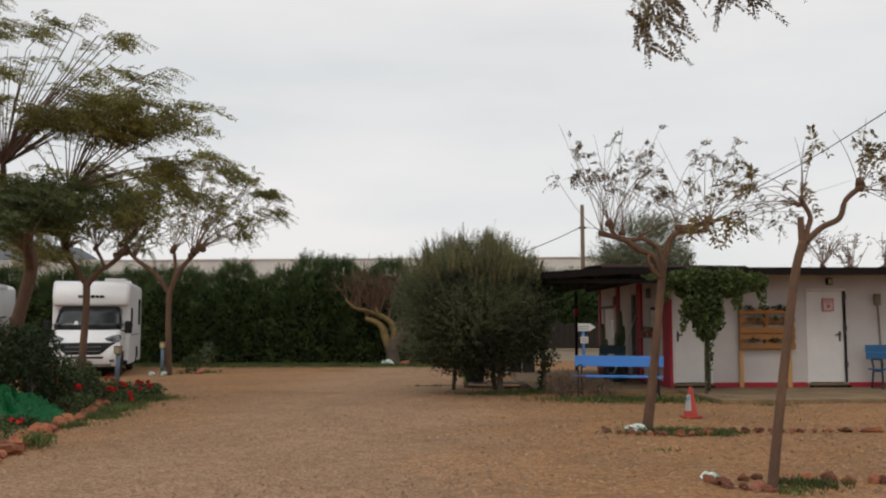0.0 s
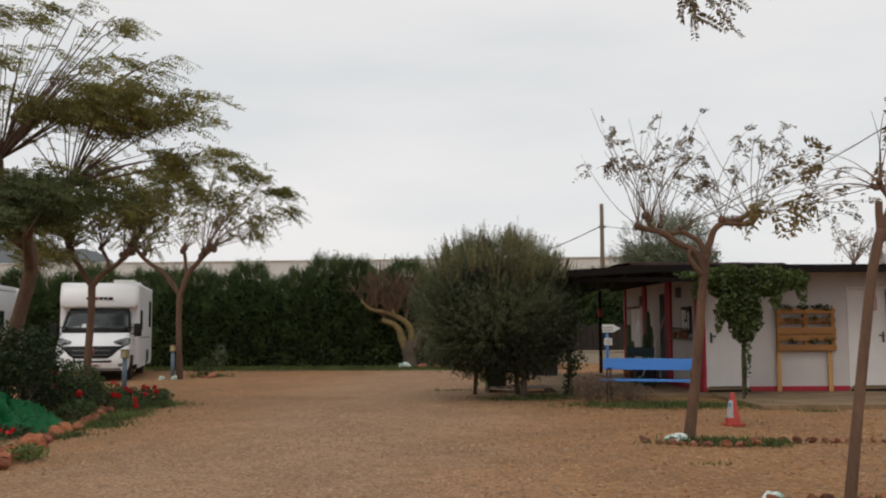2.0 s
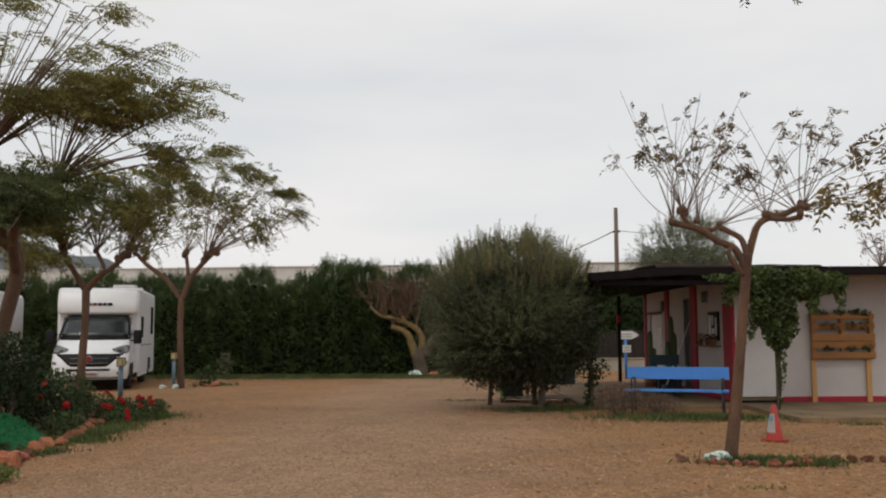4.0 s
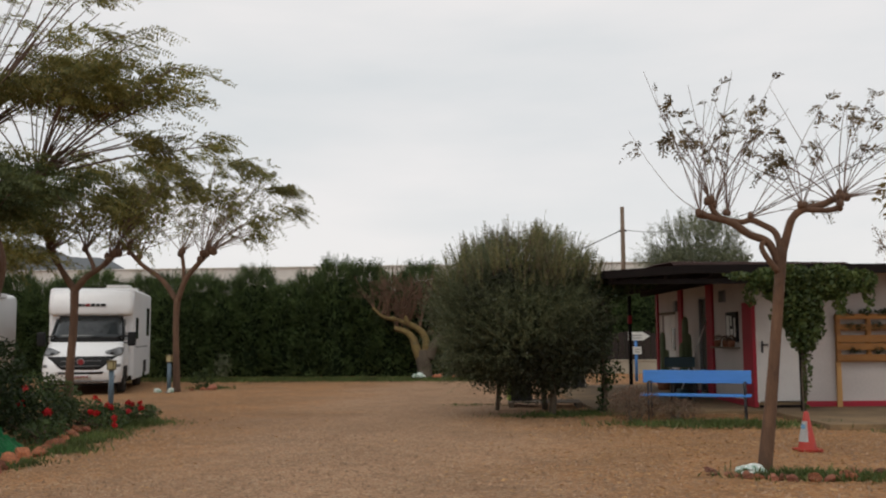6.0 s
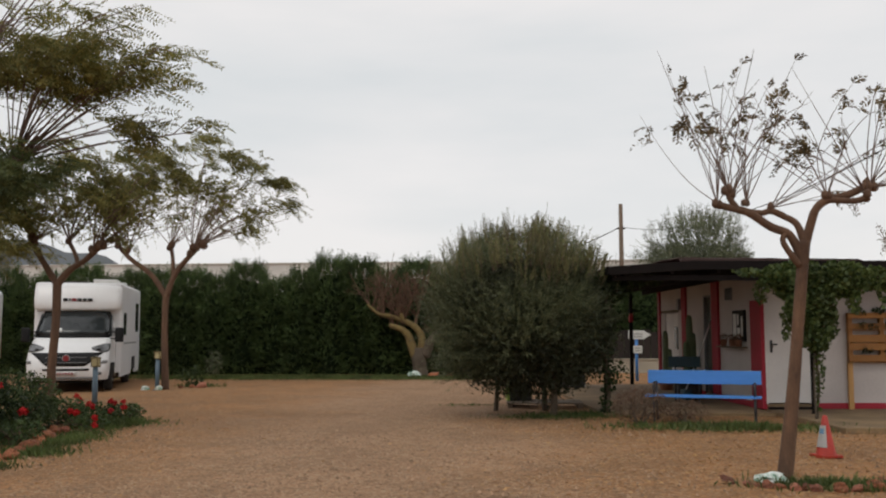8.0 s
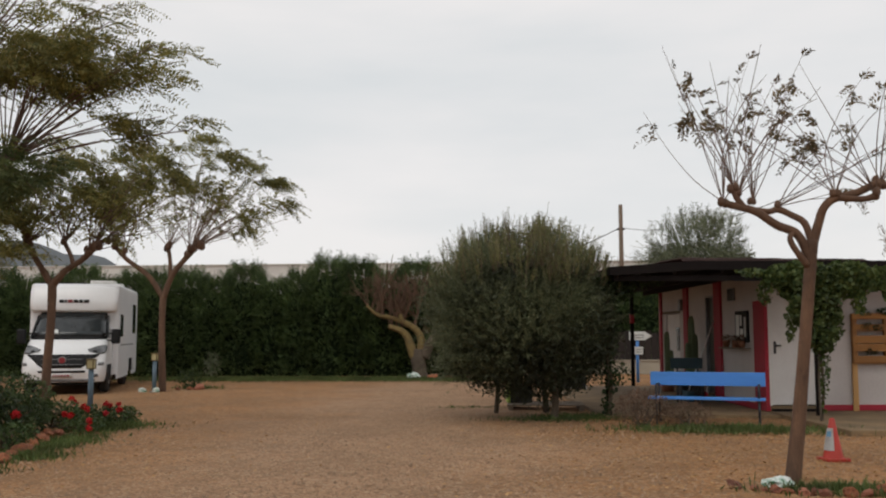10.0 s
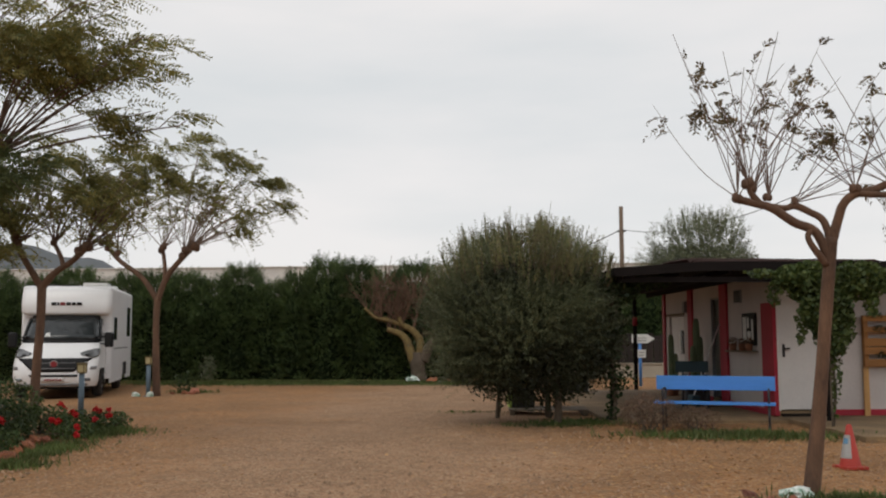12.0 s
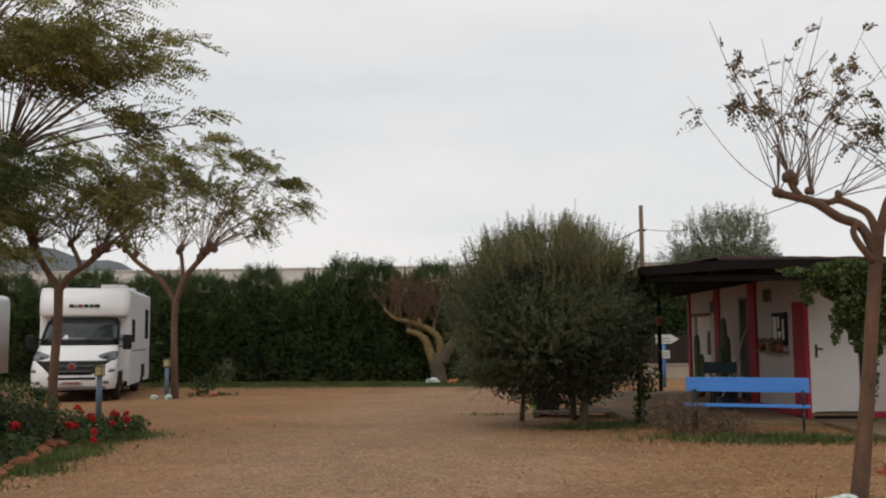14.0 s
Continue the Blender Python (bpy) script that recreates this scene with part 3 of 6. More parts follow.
# young pollard beside the cone
pollard("pollarded_tree", "young pollarded tree with bent limbs and sparse leaves",
        [(2.03, 13.34, -0.05), (2.12, 13.34, 0.64), (2.19, 13.34, 1.26), (2.26, 13.33, 1.94), (2.30, 13.3, 2.36)], [0.078, 0.066, 0.058, 0.057, 0.055],
        [([(2.28, 13.32, 2.16), (2.16, 13.31, 2.41), (1.97, 13.3, 2.5), (1.77, 13.3, 2.64), (1.60, 13.3, 2.69), (1.46, 13.3, 2.73)], [0.050, 0.043, 0.042, 0.040, 0.036, 0.036]),
         ([(2.30, 13.31, 2.30), (2.25, 13.36, 2.52), (2.14, 13.4, 2.61), (2.01, 13.4, 2.67), (1.91, 13.36, 2.645), (1.77, 13.32, 2.66)], [0.040, 0.034, 0.032, 0.034, 0.030, 0.026]),
         ([(2.25, 13.3, 2.10), (2.13, 13.27, 2.25), (2.08, 13.27, 2.36), (2.12, 13.3, 2.44)], [0.036, 0.031, 0.029, 0.028]),
         ([(2.29, 13.32, 2.26), (2.36, 13.3, 2.51), (2.41, 13.28, 2.66), (2.51, 13.27, 2.75), (2.71, 13.26, 2.80), (2.92, 13.25, 2.90)], [0.050, 0.043, 0.042, 0.040, 0.037, 0.036]),
         ([(2.55, 13.24, 2.75), (2.68, 13.2, 2.735), (2.78, 13.2, 2.735), (2.89, 13.2, 2.77)], [0.030, 0.029, 0.029, 0.034]),
         ([(1.66, 13.3, 2.68), (1.59, 13.3, 2.78), (1.56, 13.3, 2.88)], [0.034, 0.030, 0.032])],
        [((1.46, 13.3, 2.74), 0.045, (-0.10, 0.05, 1.0)), ((1.56, 13.3, 2.89), 0.045, (-0.08, 0.05, 1)), ((1.60, 13.3, 2.80), 0.035, (0.35, -0.1, 1)), ((1.75, 13.32, 2.74), 0.035, (0.05, 0.2, 1)), ((2.01, 13.4, 2.70), 0.034, (0.9, 0.1, 0.55)),
         ((2.52, 13.27, 2.80), 0.042, (-0.15, 0.1, 1)), ((2.94, 13.25, 2.91), 0.050, (0.55, 0.0, 1)), ((2.88, 13.2, 2.79), 0.045, (-0.35, 0.1, 1)), ((2.92, 13.24, 2.86), 0.035, (1.2, 0.1, 0.45))],
        17, M["bark"], M["shoot"], M["leaf_sparse"], shoots=8, reach=1.52, thick=0.006, lean=(0.03, 0, -0.16), leaf=0.060, per=4, leaf_share=0.6, frond_len=0.19, spray=0.36, bow=0.14, tip=0.72)

# leaning pollard nearest the drive
pollard("pollarded_tree", "leaning young pollarded tree with yellowing leaf clusters, ringed by stones",
        [(2.44, 8.68, -0.05), (2.52, 8.68, 0.6), (2.61, 8.69, 1.25), (2.71, 8.7, 1.9), (2.79, 8.7, 2.2)], [0.048, 0.042, 0.040, 0.038, 0.040],
        [([(2.79, 8.7, 2.12), (2.83, 8.7, 2.30), (2.86, 8.7, 2.42), (2.79, 8.7, 2.56)], [0.032, 0.025, 0.022, 0.024]),
         ([(2.80, 8.7, 2.18), (2.95, 8.68, 2.32), (3.10, 8.66, 2.40), (3.16, 8.66, 2.56), (3.28, 8.66, 2.67)], [0.033, 0.027, 0.026, 0.023, 0.025]),
         ([(2.79, 8.7, 2.1), (2.775, 8.7, 2.3), (2.775, 8.7, 2.42)], [0.036, 0.03, 0.028])],
        [((2.79, 8.7, 2.58), 0.03, (-0.25, 0.0, 1)), ((2.75, 8.7, 2.54), 0.025, (-1.2, 0.1, 0.35)), ((3.28, 8.66, 2.69), 0.036, (0.3, 0.0, 1)), ((3.30, 8.66, 2.66), 0.03, (1.0, 0.1, 0.2))],
        12, M["bark_red"], M["shoot"], M["leaf_autumn"], lean=(-0.05, 0, -0.6), shoots=6, reach=0.9, thick=0.0048, leaf=0.068, per=4, leaf_share=0.5, frond_len=0.22, spray=0.5, bow=0.14, tip=0.8)

# slim tree in front of the parked motorhome
pollard("pollarded_tree", "slim forked tree with a leafy crown beside the flower bed",
        [(-9.55, 20.8, -0.05), (-9.55, 20.8, 0.8), (-9.50, 20.8, 1.7), (-9.50, 20.8, 2.45)], [0.095, 0.085, 0.078, 0.085],
        [([(-9.50, 20.8, 2.38), (-9.75, 20.8, 2.75), (-9.98, 20.8, 3.1), (-10.1, 20.8, 3.35)], [0.075, 0.06, 0.055, 0.06]),
         ([(-9.50, 20.8, 2.38), (-9.25, 20.8, 2.66), (-8.95, 20.8, 2.85), (-8.68, 20.8, 3.1)], [0.075, 0.06, 0.055, 0.06]),
         ([(-9.1, 20.8, 2.76), (-9.2, 20.9, 2.95), (-9.38, 21, 3.2)], [0.045, 0.04, 0.04])],
        [((-10.1, 20.8, 3.4), 0.09, (-0.4, 0, 1)), ((-8.66, 20.8, 3.14), 0.09, (0.3, 0, 1)), ((-9.38, 21, 3.22), 0.06, (-0.1, 0.3, 1)), ((-8.8, 20.8, 3.0), 0.07, (0.6, 0.2, 0.7)), ((-10.0, 20.8, 3.2), 0.07, (0.3, 0.3, 1))],
        13, M["bark_red"], M["shoot"], M["leaf_feather"], shoots=14, reach=1.9, thick=0.013, lean=(0.3, 0, 0), leaf=0.075, per=5, leaf_share=0.9, frond_len=0.42, tip_only=False, pairs=11,
        masses=(((-11.4, 20.6, 4.0), (1.0, 0.9, 0.75), 260), ((-10.6, 20.4, 3.25), (0.8, 0.7, 0.45), 220), ((-10.0, 20.6, 4.1), (1.5, 1.0, 0.55), 320), ((-8.9, 20.5, 4.2), (0.8, 0.8, 0.32), 150), ((-8.9, 20.7, 4.85), (1.0, 0.9, 0.28), 130)))

# forked tree with the wind-blown crown, behind the second lamp
pollard("pollarded_tree", "forked pollarded tree with a wide wind-blown feathery crown",
        [(-9.98, 27.4, -0.05), (-10.02, 27.4, 0.9), (-10.04, 27.4, 1.8), (-10.02, 27.4, 2.48)], [0.105, 0.09, 0.083, 0.09],
        [([(-10.02, 27.4, 2.4), (-10.44, 27.4, 2.98), (-11.04, 27.4, 3.42), (-11.4, 27.4, 3.8)], [0.082, 0.07, 0.062, 0.06]),
         ([(-10.02, 27.4, 2.4), (-9.80, 27.4, 2.98), (-9.50, 27.4, 3.36), (-9.18, 27.4, 3.70)], [0.085, 0.073, 0.068, 0.068]),
         ([(-9.84, 27.4, 2.92), (-9.9, 27.5, 3.36), (-9.95, 27.5, 3.69)], [0.06, 0.052, 0.05])],
        [((-11.4, 27.4, 3.85), 0.10, (-0.2, 0, 1)), ((-9.14, 27.4, 3.76), 0.12, (1.05, 0, 0.75)), ((-9.25, 27.4, 3.70), 0.10, (0.5, 0, 1)), ((-9.95, 27.5, 3.74), 0.10, (0.15, 0.1, 1)), ((-11.1, 27.4, 3.6), 0.08, (0.15, 0.2, 1)), ((-9.35, 27.4, 3.58), 0.09, (0.35, -0.2, 1))],
        14, M["bark_red"], M["shoot_pale"], M["leaf_feather"], shoots=11, reach=2.6, thick=0.013, lean=(0.26, 0, -0.02), leaf=0.095, per=6, leaf_share=0.9, frond_len=0.50, tip_only=True, pairs=10, spray=0.42, bow=0.08, tip=0.66,
        masses=(((-10.8, 27.3, 5.6), (1.4, 1.0, 0.55), 230), ((-9.5, 27.3, 5.3), (0.9, 0.9, 0.42), 120), ((-9.4, 27.3, 6.3), (1.2, 0.8, 0.4), 80), ((-8.0, 27.5, 5.9), (0.6, 0.7, 0.25), 70), ((-7.3, 27.6, 5.45), (0.6, 0.5, 0.16), 60), ((-7.2, 27.6, 4.85), (0.4, 0.5, 0.10), 34), ((-11.6, 27.3, 4.8), (1.0, 0.9, 0.5), 110)))


def big_feather_tree():
    """The large tree of the flower bed: a leaning trunk, knobbed limbs, straight shoots and flat wind-blown layers of feathered leaves."""
    rng = np.random.default_rng(21)
    tree = thing("feathery_tree", "large leaning tree with wind-blown feathery olive-green crown", "tree")
    wood = ([], [])
    tube(wood, *smooth_line([(-9.50, 17.0, -0.05), (-9.22, 17.0, 0.9), (-8.97, 17.0, 1.8), (-8.80, 17.0, 2.55), (-8.76, 16.8, 3.0)], [0.16, 0.135, 0.12, 0.12, 0.10], 7), sides=12)
    put("trunk", mesh_of("trunk", *wood, M["bark_red"], True), tree)
    limbs = [
        ([(-8.81, 17.0, 2.5), (-8.6, 16.5, 3.1), (-8.1, 16.1, 3.6), (-7.6, 15.9, 3.8)], 0.10),
        ([(-8.80, 16.8, 2.9), (-8.95, 16.3, 3.7), (-8.8, 15.9, 4.3)], 0.10),
        ([(-8.80, 16.8, 2.9), (-9.4, 16.5, 3.4), (-10.1, 16.3, 3.8)], 0.09),
    ]
    knobs = []
    for pts, r in limbs:
        wood = ([], [])
        sp, sr = smooth_line(pts, [r * (1 - 0.5 * i / (len(pts) - 1)) for i in range(len(pts))], 6)
        tube(wood, sp, sr, 8)
        put("limb", mesh_of("limb", *wood, M["bark_red"], True), tree)
        knobs.append(sp[-1])
    masses = [((-6.9, 15.5, 4.90), (1.7, 0.9, 0.28), 460, 0), ((-6.3, 15.4, 5.1), (1.0, 0.8, 0.18), 150, 0), ((-8.6, 15.6, 5.05), (1.4, 1.0, 0.40), 250, 1),
              ((-7.7, 15.5, 5.6), (1.2, 0.9, 0.4), 70, 1), ((-8.8, 15.6, 6.3), (1.4, 0.9, 0.5), 90, 1), ((-10.2, 16.0, 5.2), (1.2, 1.0, 0.9), 140, 2), ((-9.9, 16.0, 6.9), (1.2, 0.9, 0.5), 90, 2),
              ((-6.9, 15.5, 5.75), (0.9, 0.8, 0.35), 46, 1), ((-7.7, 15.5, 6.4), (1.1, 0.8, 0.4), 60, 1), ((-9.0, 16.0, 3.75), (1.2, 0.8, 0.45), 360, 2), ((-7.75, 15.4, 3.62), (0.95, 0.8, 0.42), 460, 0), ((-8.4, 15.2, 3.2), (0.9, 0.7, 0.35), 300, 0), ((-5.95, 15.4, 4.15), (0.75, 0.7, 0.16), 70, 0)]
    twigs, O, W = ([], []), [], []
    for c, r, n, k in masses:
        q = clumps(rng, n, c, r)
        O.append(q)
        W.append(unit(rng.normal(size=(n, 3)) * np.array([0.3, 0.4, 0.2]) + np.array([0.9, 0, 0.03])))
        for _ in range(7):
            end = Vector(c) + Vector(np.clip(rng.normal(size=3), -1.2, 1.2) * np.array(r) * 0.8)
            a = knobs[k]
            tube(twigs, [a, a.lerp(end, 0.5) + Vector((-0.05, 0, 0.08)), end], [0.016, 0.011, 0.005], 4)
        # a few bare shoots beyond the leaves
        for _ in range(4 if c[2] > 5.4 else 3):
            a = Vector(c) + Vector(rng.normal(size=3) * np.array(r) * 0.5)
            d = Vector(unit(np.array([0.8, 0, 0.5]) + rng.normal(size=3) * 0.25))
            ln = r[0] * rng.uniform(0.35, 0.6)
            tube(twigs, [knobs[k], knobs[k].lerp(a, 0.55) + Vector((0, 0, 0.06)), a, a + d * ln * 0.5, a + d * ln], [0.016, 0.012, 0.009, 0.006, 0.003], 4)
            O.append(np.array([a + d * ln * f for f in (0.35, 0.6, 0.8, 0.95)]))
            W.append(unit(np.array([[0.8, 0.3, 0.0], [0.7, -0.3, 0.1], [0.8, 0, -0.2], [0.7, 0.2, -0.1]])))
    tagged(put("branchwork", mesh_of("branchwork", *twigs, M["shoot"]), tree), kind="stuff")
    o, w = np.concatenate(O), np.concatenate(W)
    # Tufts below 3.95 m are greener, and darkened to stand for shade.
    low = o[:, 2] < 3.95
    for name, pick, leaf_m in (("crown", ~low, M["leaf_feather"]), ("lower_crown", low, M["leaf_feather_low_shaded"])):
        put(name, quads_mesh(name, fronds(rng, o[pick], w[pick], 0.42 * rng.uniform(0.6, 1.25, int(pick.sum())), 11, 0.078, 0.36, 0.22), leaf_m), tree, "greener lower foliage, darkened for shade" if name == "lower_crown" else "")


big_feather_tree()


def overhanging_tree():
    """The tree beside the drive's start, of which only a hanging spray shows."""
    rng = np.random.default_rng(5)
    tree = thing("overhanging_tree", "tree beside the drive with a low spray of feathery leaves", "tree")
    wood = ([], [])
    tube(wood, *smooth_line([(7.75, 8.53, -0.05), (7.67, 8.53, 1.53), (7.27, 8.69, 4.25), (6.15, 9.17, 6.01)], [0.16, 0.14, 0.12, 0.09], 6), sides=9)
    put("trunk", mesh_of("trunk", *wood, M["bark"], True), tree)
    wood = ([], [])
    sp, sr = smooth_line([(6.15, 9.17, 6.01), (4.55, 9.65, 6.13), (2.92, 10.04, 5.74), (1.92, 10.29, 5.30), (1.67, 10.45, 4.86)], [0.07, 0.05, 0.03, 0.016, 0.008], 5)
    tube(wood, sp, sr, 7)
    put("limb", mesh_of("limb", *wood, M["bark"], True), tree)
    side, sr = smooth_line([(4.55, 9.65, 6.13), (3.35, 10.13, 5.66), (2.56, 10.29, 5.27)], [0.024, 0.015, 0.006], 5)
    wood = ([], [])
    tube(wood, side, sr, 6)
    put("limb", mesh_of("limb", *wood, M["bark"], True), tree)
    orig, ways = [], []
    for k in range(190):
        row = sp if k < 100 else side
        i = int(rng.integers(5, len(row)))
        orig.append(row[i] + Vector(rng.normal(size=3) * 0.13))
        ways.append(rng.normal(size=3) * 0.5 + np.array([0.35, 0, -0.5]))
    o, w = np.array(orig), unit(np.array(ways))
    put("leaves", quads_mesh("leaves", fronds(rng, o, w, 0.41 * rng.uniform(0.6, 1.2, len(o)), 17, 0.073, 0.42, 0.2), M["leaf_sparse"]), tree)


overhanging_tree()


def olive_tree(name, label, x, y, centre, radii, n, seed, leaf_m, core_m, trunks, leaf=0.07, slim=0.26, pairs=7, frond_len=0.34, bark=None, core=(0.80, 0.82, 0.56), lift=0.20):
    rng = np.random.default_rng(seed)
    tree = thing(name, label, "tree")
    for pts, rr in trunks:
        wood = ([], [])
        tube(wood, *smooth_line(pts, rr, 6), sides=9)
        put("trunk", mesh_of("trunk", *wood, bark or M["bark_grey"], True), tree)
    lobes = []
    c, r = np.array(centre), np.array(radii)
    for _ in range(26):
        d = unit(rng.normal(size=3))
        lobes.append((c + d * r * rng.uniform(0.45, 0.72), r * rng.uniform(0.28, 0.42)))
    O, W = [], []
    for lc, lr in lobes:
        p, d = blob(rng, n // 26, lc, lr, 0.5)
        O.append(p)
        W.append(unit((p - c) / r) * 0.7 + d * 0.35 + np.array([0, 0, 0.65]) + rng.normal(size=d.shape) * 0.3)
    O, W = np.concatenate(O), unit(np.concatenate(W))
    keep = O[:, 2] > centre[2] - radii[2] * 0.68
    O, W = O[keep], W[keep]
    high = O[:, 2] > centre[2] + radii[2] * 0.25
    W[high] = unit(W[high] + np.array([0, 0, 1.1]))
    low = (O[:, 2] < centre[2] - radii[2] * 0.35)
    W[low] = unit(W[low] * np.array([1, 1, 0.2]) + np.array([0, 0, -0.12]))
    put("crown", quads_mesh("crown", fronds(rng, O, W, frond_len * rng.uniform(0.55, 1.25, len(O)), pairs, leaf, slim, 0.02, 0.6), leaf_m), tree)
    # Inner leaves; on the olive their dark tone stands for shade.
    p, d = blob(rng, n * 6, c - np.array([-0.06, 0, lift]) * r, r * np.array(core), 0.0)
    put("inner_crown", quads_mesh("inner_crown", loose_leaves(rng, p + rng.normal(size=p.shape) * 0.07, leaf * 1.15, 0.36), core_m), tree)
    return tree


olive = olive_tree("olive_tree", "dense round olive tree with silvery green foliage to near the ground", 0, 0, (-0.60, 20.35, 1.70), (1.74, 1.5, 1.56), 7600, 31, M["leaf_olive"], M["leaf_olive_shaded"],
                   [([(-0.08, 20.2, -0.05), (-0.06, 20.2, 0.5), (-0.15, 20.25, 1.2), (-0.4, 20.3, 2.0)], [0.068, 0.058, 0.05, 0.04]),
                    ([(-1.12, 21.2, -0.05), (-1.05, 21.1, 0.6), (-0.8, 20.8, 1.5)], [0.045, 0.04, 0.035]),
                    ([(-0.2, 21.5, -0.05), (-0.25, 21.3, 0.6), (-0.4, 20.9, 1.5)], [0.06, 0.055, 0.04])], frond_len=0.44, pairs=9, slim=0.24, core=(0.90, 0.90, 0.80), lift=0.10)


def olive_shoots():
    """This year's upright growth: pale leafy rods standing out of the olive's head in tufts."""
    rng = np.random.default_rng(33)
    wood, O, W = ([], []), [], []
    for _ in range(78):
        a, q = rng.uniform(0, 2 * math.pi), math.sqrt(rng.uniform(0, 1)) * 0.92
        hub = np.array([-0.60 + 1.62 * q * math.cos(a), 20.35 + 1.4 * q * math.sin(a), 1.66 + 1.42 * math.sqrt(1 - q * q)])
        for _ in range(int(rng.integers(5, 12))):
            p = hub + rng.normal(size=3) * np.array([0.13, 0.13, 0.06])
            d = unit(np.array([0.35 * math.cos(a) * q, 0.35 * math.sin(a) * q, 1.0]) + rng.normal(size=3) * 0.14)
            ln = rng.uniform(0.18, 0.52)
            tube(wood, [Vector(p), Vector(p + d * ln)], [0.005, 0.002], 3)
            O.append(p)
            W.append(d * ln)
    W = np.array(W)
    ln = np.linalg.norm(W, axis=1)
    tagged(put("branchwork", mesh_of("branchwork", *wood, M["shoot"]), olive), kind="stuff")
    put("young_growth", quads_mesh("young_growth", fronds(rng, np.array(O), unit(W), ln, 11, 0.06, 0.26, 0.0, 0.6), M["leaf_olive_young"]), olive, "pale upright young growth")


olive_shoots()


def dead_tree():
    rng = np.random.default_rng(41)
    tree = thing("old_carob_tree", "gnarled bare tree with yellow lichen on its limbs before the hedge", "tree")
    wood = ([], [])
    tube(wood, *smooth_line([(-4.13, 34.6, -0.05), (-4.18, 34.6, 0.3), (-4.22, 34.6, 0.62), (-4.22, 34.6, 0.95)], [0.26, 0.235, 0.25, 0.17], 6), sides=11)
    put("trunk", mesh_of("trunk", *wood, M["bark_grey"], True), tree)
    twigs = ([], [])
    limbs = [([(-4.33, 34.6, 0.66), (-4.48, 34.6, 1.08), (-4.58, 34.6, 1.35), (-4.80, 34.6, 1.56), (-5.2, 34.6, 1.69)], 0.17, 0.5, M["lichen"], 6),
             ([(-4.14, 34.65, 0.75), (-4.13, 34.65, 1.26), (-4.30, 34.65, 1.58), (-4.67, 34.65, 1.82), (-5.2, 34.65, 2.0), (-5.61, 34.65, 2.09), (-5.96, 34.65, 2.39)], 0.15, 0.72, M["lichen"], 26),
             ([(-4.02, 34.6, 0.66), (-3.86, 34.6, 1.07), (-3.61, 34.6, 1.41), (-3.3, 34.6, 1.66), (-3.1, 34.6, 2.0)], 0.18, 0.55, M["bark_grey"], 16),
             ([(-4.55, 34.65, 1.72), (-4.75, 34.6, 1.9), (-4.83, 34.6, 2.1)], 0.10, 0.4, M["lichen"], 10),
             ([(-4.35, 34.65, 1.62), (-4.3, 34.7, 1.95), (-4.14, 34.7, 2.5)], 0.06, 0.5, M["bark_red"], 14),
             ([(-4.73, 34.65, 1.9), (-4.55, 34.6, 2.3), (-4.33, 34.6, 2.75)], 0.055, 0.5, M["bark_red"], 12),
             ([(-5.40, 34.65, 2.05), (-5.42, 34.6, 2.4), (-5.36, 34.6, 2.8)], 0.045, 0.5, M["bark_red"], 10)]
    for pts, r, taper, m, n in limbs:
        wood = ([], [])
        sp, sr = smooth_line(pts, [r * (1 - taper * i / (len(pts) - 1)) for i in range(len(pts))], 5)
        tube(wood, sp, sr, 8)
        put("limb", mesh_of("limb", *wood, m, True), tree)
        for _ in range(n):
            i = int(rng.integers(len(sp) // 2, len(sp)))
            d = Vector(unit(np.array([-0.1, 0, 1.0]) + rng.normal(size=3) * 0.35))
            ln = rng.uniform(0.6, 1.35)
            mid = sp[i] + d * ln * 0.5
            tube(twigs, [sp[i], mid, mid + (d + Vector(rng.normal(size=3) * 0.3)) * ln * 0.5], [0.020, 0.014, 0.007], 4)
            for _ in range(5):
                d2 = (d + Vector(rng.normal(size=3) * 0.5)).normalized()
                tube(twigs, [mid, mid + d2 * ln * 0.5], [0.009, 0.005], 3)
    tagged(put("branchwork", mesh_of("branchwork", *twigs, M["bark_red"]), tree), kind="stuff")


dead_tree()


